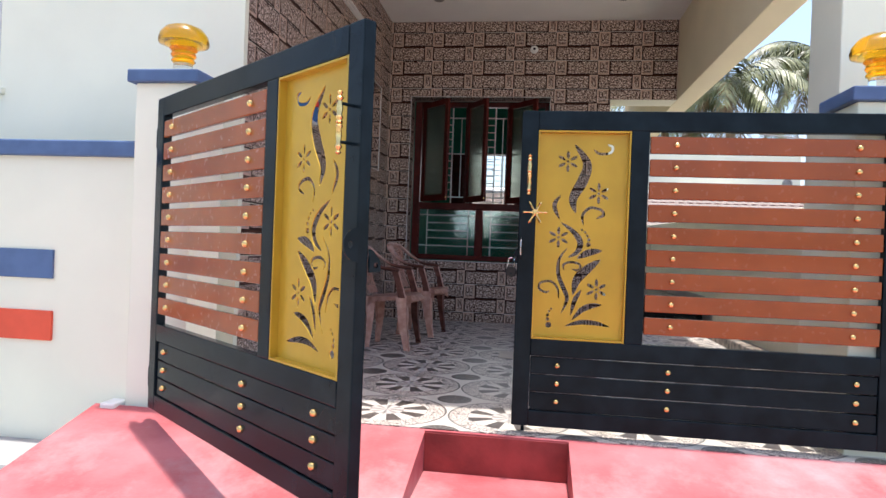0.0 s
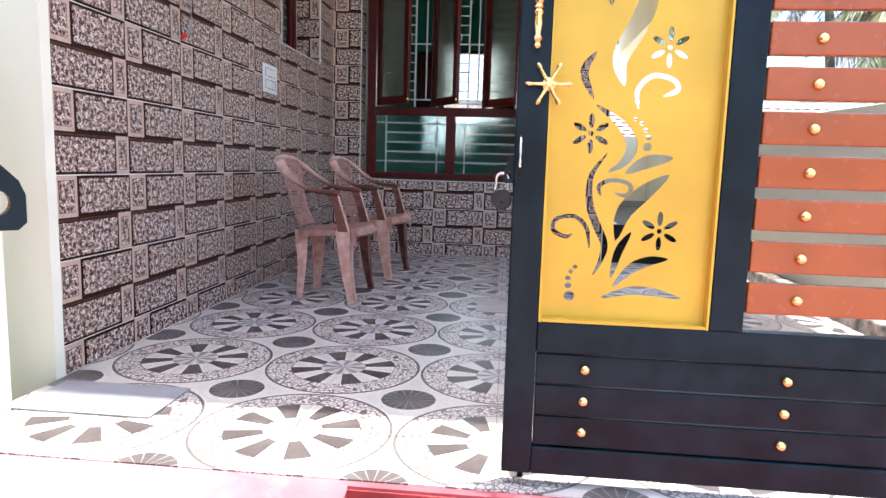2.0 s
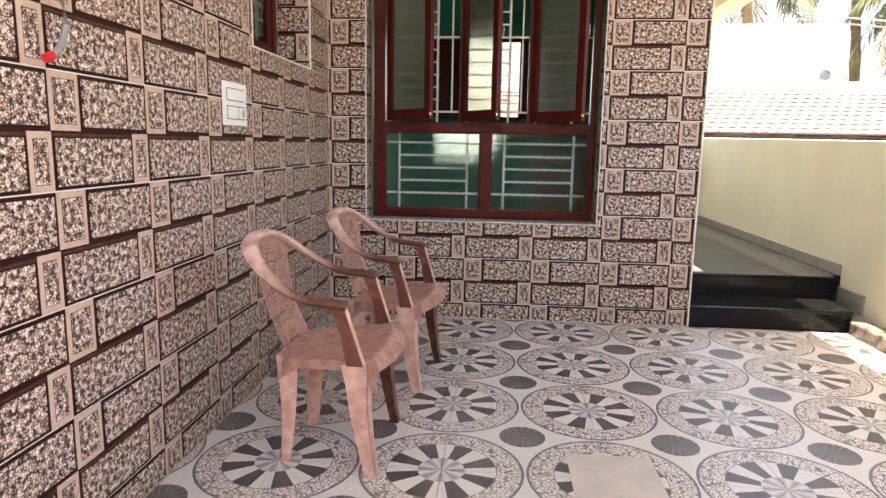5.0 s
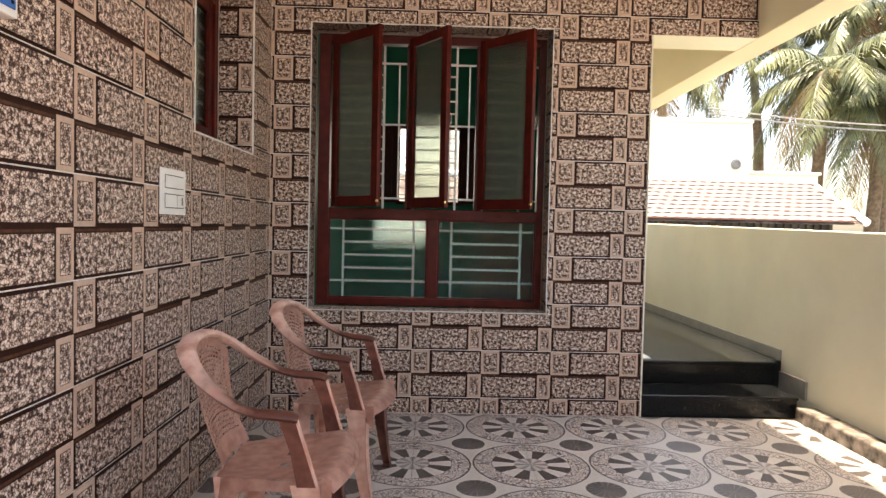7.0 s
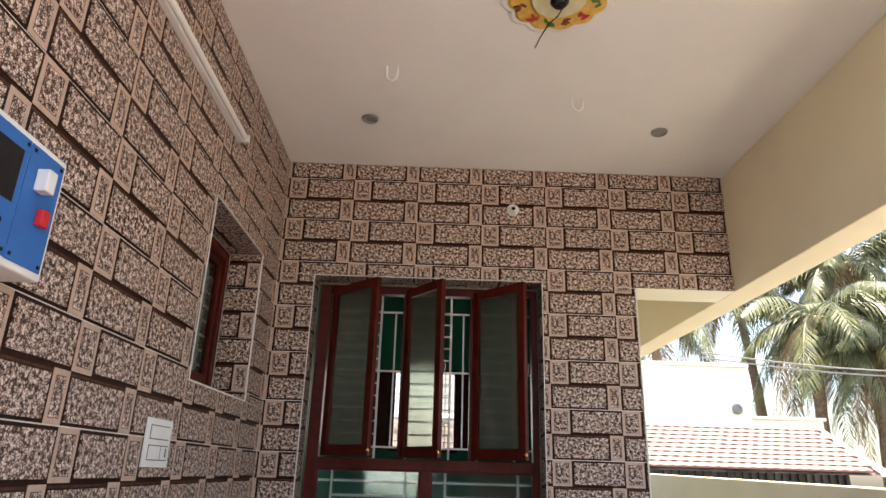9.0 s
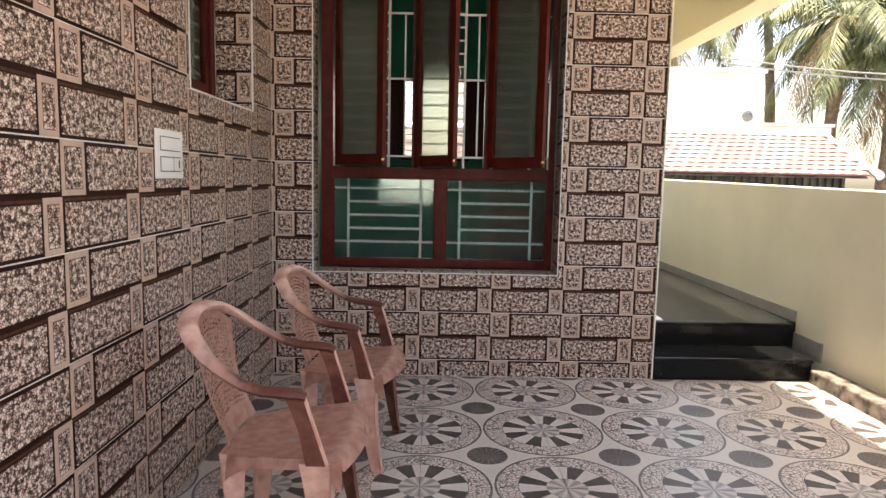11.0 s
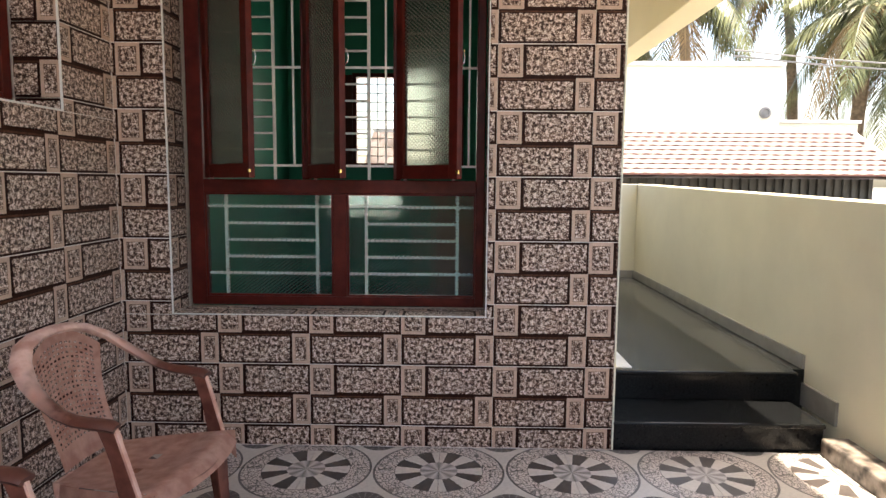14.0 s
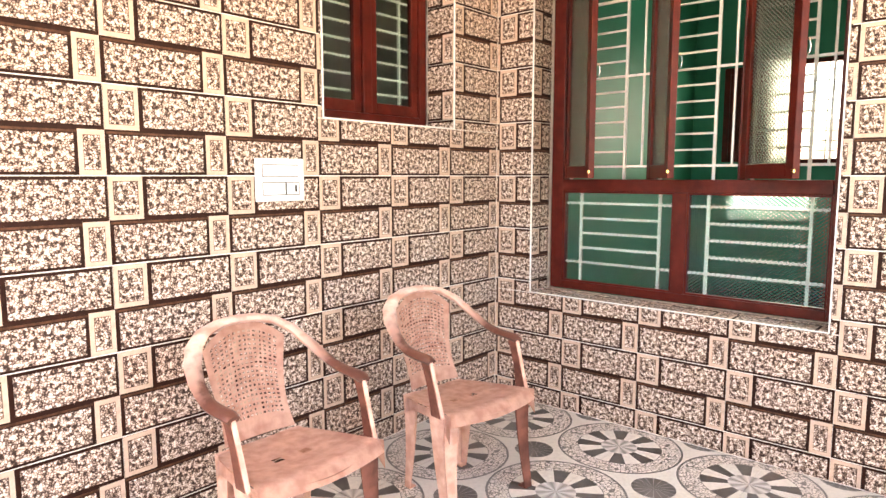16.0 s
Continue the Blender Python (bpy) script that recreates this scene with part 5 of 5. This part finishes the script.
# neighbour's low building with a clay tile roof
nb = thing("tiled_house", "low neighbouring house with a red clay tile roof", "house", pose(0, 8.0, -0.36))
# dark wall and ribs imitate eave shade and the tile ends' shadow
part("wall", boxes((0.0, 9.0, 0.55, 1.6, -0.14, 1.9)), EAVE_SHADE, nb, "wall coloured dark for the shade under the eave")
bm = bmesh.new()
for k in range(60):
    box(bm, 0.1 + k * 0.15, 0.17 + k * 0.15, 0.50, 0.56, -0.14, 1.9)
part("shade_ribs", bm, EAVE_SHADE, nb)
v0, v1 = Vector((0, 0, 1.80)), Vector((0, 1.75, 2.70))
bm = bmesh.new()
for x0, x1 in ((0.0, 9.3),):
    vs = [bm.verts.new(q) for q in ((x0, 0, 1.75), (x1, 0, 1.75), (x1, 1.75, 2.65), (x0, 1.75, 2.65), (x0, 3.6, 1.67), (x1, 3.6, 1.67))]
    bm.faces.new((vs[0], vs[1], vs[2], vs[3]))
    bm.faces.new((vs[3], vs[2], vs[5], vs[4]))
bmesh.ops.solidify(bm, geom=bm.faces[:], thickness=0.04)
roof = part("roof", bm, CLAY, nb)
part("ridge", tube(bmesh.new(), [(0.0, 1.75, 2.66), (4.6, 1.75, 2.68), (9.3, 1.75, 2.66)], 0.09, 8), LIME, nb, "lime-mortared ridge", True)
part("hip", tube(bmesh.new(), [(9.3, 1.75, 2.66), (9.34, 0.9, 2.2), (9.36, 0.0, 1.80)], 0.08, 8), LIME, nb, "lime-mortared verge", True)

# white flat-roofed building further back
wb = thing("white_house", "plain white flat-roofed house behind the tiled roof", "house", pose(0, 11.0, -0.24))
part("wall", boxes((1.0, 8.55, 0, 5, -0.26, 4.02), bevel=0.02), WHITE_WALL, wb)
part("wing", boxes((8.552, 10.4, 0.3, 4, -0.26, 2.86), bevel=0.02), WHITE_WALL, wb)
part("roof_edge", boxes((0.95, 8.60, -0.05, 5.05, 4.02, 4.11), (8.61, 10.45, 0.25, 4.05, 2.86, 2.93), bevel=0.01), LIME, wb, "pale roof slab edge")
bm = lathe(bmesh.new(), [(0.0, 0), (0.12, 0), (0.12, 0.04), (0.08, 0.06), (0.07, 0.03), (0, 0.03)], 20)
bmesh.ops.rotate(bm, verts=bm.verts, matrix=Matrix.Rotation(radians(90), 3, "X"))
bmesh.ops.translate(bm, verts=bm.verts, vec=(8.22, 0, 3.05))
part("vent", bm, PLASTIC_GREY, wb, "round grey wall vent", True)
part("sunshade", boxes((5.3, 7.4, -0.5, -0.001, 2.62, 2.70), bevel=0.01), LIME, wb, "pale sunshade slab")
pole = thing("utility_pole", "thin grey pole carrying slack overhead cables", "pole", pose(13.2, 10.5, -0.5))
part("post", tube(bmesh.new(), [(0, 0, 0), (0, 0, 4.0), (0.05, 0, 4.25), (0.3, 0, 4.4), (0.6, 0, 4.42)], 0.05, 8, up=Vector((0, 1, 0))), PLASTIC_GREY, pole, "", True)
for k in range(2):
    part("cable", tube(bmesh.new(), [(0.1 - 1.0 * q, 0.0, 4.1 + 0.12 * k + 0.05 * q - 0.10 * math.sin(math.pi * q / 6)) for q in range(7)], 0.018, 6), PLASTIC_GREY, pole, "", True)

# ---- tiles, last ----
TW, TH, GAP_U, GAP_V = 0.4455, 0.3045, 0.0007, 0.0021


def tile_elements():
    """Boxes (x0, x1, y0, y1, z0, z1, material) of one tile: two rows, each with a long and a short printed block."""
    h = TH / 2
    a, b = 0.117, 0.36
    e = [(0, TW, 0, TH, -0.013, -0.003, 1), (0.004, b - 0.002, h - 0.0125, h - 0.0045, -0.003, -0.0026, 3)]
    for x0, x1, y0, y1 in ((0, a, h, TH), (b, TW, 0, h)):
        e.append((x0 + 0.001, x1 - 0.001, y0 + 0.002, y1 - 0.001, -0.003, -0.001, 2))
        e.append((x0 + 0.0165, x1 - 0.0165, y0 + 0.0185, y1 - 0.0185, -0.001, -0.0006, 3))
        e.append((x0 + 0.0185, x1 - 0.0185, y0 + 0.0205, y1 - 0.0205, -0.0006, 0.0, 0))
    e.append((a + 0.015, TW - 0.011, h + 0.013, TH - 0.013, -0.003, 0.0, 0))
    e.append((0.014, b - 0.012, 0.012, h - 0.017, -0.003, 0.0, 0))
    return e


TILE_PARTS = tile_elements()


def open_box(bm, x0, x1, y0, y1, z0, z1, mat):
    v = [bm.verts.new(q) for q in ((x0, y0, z0), (x1, y0, z0), (x1, y1, z0), (x0, y1, z0), (x0, y0, z1), (x1, y0, z1), (x1, y1, z1), (x0, y1, z1))]
    for f in ((4, 5, 6, 7), (0, 1, 5, 4), (1, 2, 6, 5), (2, 3, 7, 6), (3, 0, 4, 7)):
        bm.faces.new([v[i] for i in f]).material_index = mat


def tile_mesh(rects):
    bm = bmesh.new()
    for u0, u1, v0, v1 in rects:
        for x0, x1, y0, y1, z0, z1, mat in TILE_PARTS:
            x0, x1, y0, y1 = max(x0, u0 + GAP_U), min(x1, u1 - GAP_U), max(y0, v0 + GAP_V), min(y1, v1 - GAP_V)
            if x1 - x0 > 0.002 and y1 - y0 > 0.002:
                open_box(bm, x0, x1, y0, y1, z0, z1, mat)
    me = bpy.data.meshes.new("wall_tile")
    bm.to_mesh(me)
    bm.free()
    for m in (PEBBLE, TILE_DARK, TILE_LIGHT, TILE_BROWN):
        me.materials.append(m)
    return me


FULL_TILE = tile_mesh([(0, TW, 0, TH)])


def minus(rect, hole):
    """What is left of a rectangle (u0, u1, v0, v1) outside a hole."""
    u0, u1, v0, v1 = rect
    a0, a1, b0, b1 = max(u0, hole[0]), min(u1, hole[1]), max(v0, hole[2]), min(v1, hole[3])
    if a0 >= a1 or b0 >= b1:
        return [rect]
    out = [(u0, u1, v0, b0), (u0, u1, b1, v1), (u0, a0, b0, b1), (a1, u1, b0, b1)]
    return [r for r in out if r[1] - r[0] > 0.004 and r[3] - r[2] > 0.004]


def clad(parent, place, area, shift, holes=()):
    """Tiles over an area (u0, u1, v0, v1) of a face; place maps u, v and outward onto the world; shift: a seam's u and v."""
    u0, u1, v0, v1 = area
    i0, i1 = math.floor((u0 - shift[0]) / TW), math.ceil((u1 - shift[0]) / TW)
    j0, j1 = math.floor((v0 - shift[1]) / TH), math.ceil((v1 - shift[1]) / TH)
    for j in range(j0, j1):
        for i in range(i0, i1):
            a, b = shift[0] + i * TW, shift[1] + j * TH
            rects = [(max(a, u0), min(a + TW, u1), max(b, v0), min(b + TH, v1))]
            if rects[0][1] - rects[0][0] < 0.004 or rects[0][3] - rects[0][2] < 0.004:
                continue
            for h in holes:
                rects = [q for r in rects for q in minus(r, h)]
            if not rects:
                continue
            local = [(r[0] - a, r[1] - a, r[2] - b, r[3] - b) for r in rects]
            whole = len(local) == 1 and abs(local[0][0]) + abs(local[0][1] - TW) + abs(local[0][2]) + abs(local[0][3] - TH) < 1e-4
            ob = new("wall_tile", FULL_TILE if whole else tile_mesh(local))
            ob.matrix_world = place @ Matrix.Translation((a, b, 0))
            ob.parent = parent


def face(origin, u, v):
    u, v = Vector(u), Vector(v)
    m = Matrix.Identity(4)
    for k, c in enumerate((u, v, u.cross(v))):
        m[0][k], m[1][k], m[2][k] = c
    m.translation = origin
    return m


BACK = face((0, 0, 0), (1, 0, 0), (0, 0, 1))
LEFT = face((0, 0, 0), (0, 1, 0), (0, 0, 1))
Z_SEAM = 0.105
clad(wall_back, BACK, (0.0, X_BEAM, 0.0, H_CEIL), (0.018, Z_SEAM), [(wx0 - 0.006, wx1 + 0.006, wz0 - 0.006, wz1 + 0.006), (X_WALL - 0.004, 9, -1, H_BEAM)])
clad(wall_left, LEFT, (Y_FRONT + 0.035, 0.0, 0.0, H_CEIL), (0.016, Z_SEAM), [(sy0 - 0.006, sy1 + 0.006, sz0 - 0.006, sz1 + 0.006)])
# window reveals
clad(wall_back, face((wx0, 0, 0), (0, 1, 0), (0, 0, 1)), (0.005, 0.19, wz0, wz1), (-0.03, Z_SEAM))
clad(wall_back, face((wx1, 0, 0), (0, -1, 0), (0, 0, 1)), (-0.19, -0.005, wz0, wz1), (-0.2, Z_SEAM))
clad(wall_back, face((0, 0, wz0), (1, 0, 0), (0, 1, 0)), (wx0, wx1, 0.005, 0.19), (0.02, -0.02))
clad(wall_back, face((0, 0, wz1), (1, 0, 0), (0, -1, 0)), (wx0, wx1, -0.19, -0.005), (0.02, -0.3))
clad(wall_left, face((0, sy1, 0), (1, 0, 0), (0, 0, 1)), (-0.195, -0.005, sz0, sz1), (-0.4455, Z_SEAM))
clad(wall_left, face((0, sy0, 0), (-1, 0, 0), (0, 0, 1)), (0.005, 0.195, sz0, sz1), (0, Z_SEAM))
clad(wall_left, face((0, 0, sz1), (0, 1, 0), (1, 0, 0)), (sy0, sy1, -0.195, -0.005), (0.0, -0.3))

# floor tiles
FT = 0.6


def floor_tile_mesh(rect):
    bm = bmesh.new()
    u0, u1, v0, v1 = rect
    g = 0.0011
    open_box(bm, u0 + g, u1 - g, v0 + g, v1 - g, -0.012, 0.0, 0)
    me = bpy.data.meshes.new("floor_tile")
    bm.to_mesh(me)
    bm.free()
    me.materials.append(WHEEL)
    return me


FULL_FLOOR = floor_tile_mesh((-0.3, 0.3, -0.3, 0.3))
for i in range(-2, 6):
    for j in range(-8, 2):
        cx, cy = 0.946 + 0.3 + 0.6 * i, -0.258 + 0.3 + 0.6 * j
        r = (max(-0.3, 0.002 - cx), min(0.3, 3.384 - cx), max(-0.3, -4.13 - cy), min(0.3, -0.002 - cy))
        if r[1] - r[0] < 0.005 or r[3] - r[2] < 0.005:
            continue
        ob = new("floor_tile", FULL_FLOOR if r == (-0.3, 0.3, -0.3, 0.3) else floor_tile_mesh(r))
        ob.location = (cx, cy, 0)
        ob.parent = floor

# clay tiles of the neighbour's roof
slope = (v1 - v0).normalized()
bm = bmesh.new()
prof = [(-0.16, 0.006), (-0.11, 0.0), (-0.06, 0.012), (-0.01, 0.020), (0.05, 0.014), (0.09, 0.002), (0.16, 0.006)]
low = [bm.verts.new((x, -0.02, z + 0.045)) for x, z in prof]
high = [bm.verts.new((x, 0.26, z + 0.012)) for x, z in prof]
base = [bm.verts.new((x, -0.02, 0.0)) for x, z in prof]
# front edges take the painted row-shadow colour
for k in range(len(prof) - 1):
    bm.faces.new((low[k], low[k + 1], high[k + 1], high[k]))
    bm.faces.new((base[k], base[k + 1], low[k + 1], low[k])).material_index = 1
ROOF_TILE = bpy.data.meshes.new("roof_tile")
bm.to_mesh(ROOF_TILE)
bm.free()
ROOF_TILE.materials.append(CLAY)
ROOF_TILE.materials.append(CLAY_ROW_SHADE)
pitch_deg = math.degrees(math.atan2(v1.z - v0.z, v1.y - v0.y))
for r in range(10):
    for c in range(31):
        ob = new("roof_tile", ROOF_TILE)
        ob.parent = roof
        p = v0 + slope * (0.02 + r * 0.194)
        ob.matrix_local = pose(2.75 + c * 0.21 + 0.105 * (r % 2), p.y, p.z, pitch_deg, 0, 0) @ Matrix.Diagonal((0.667, 0.8, 0.65, 1))
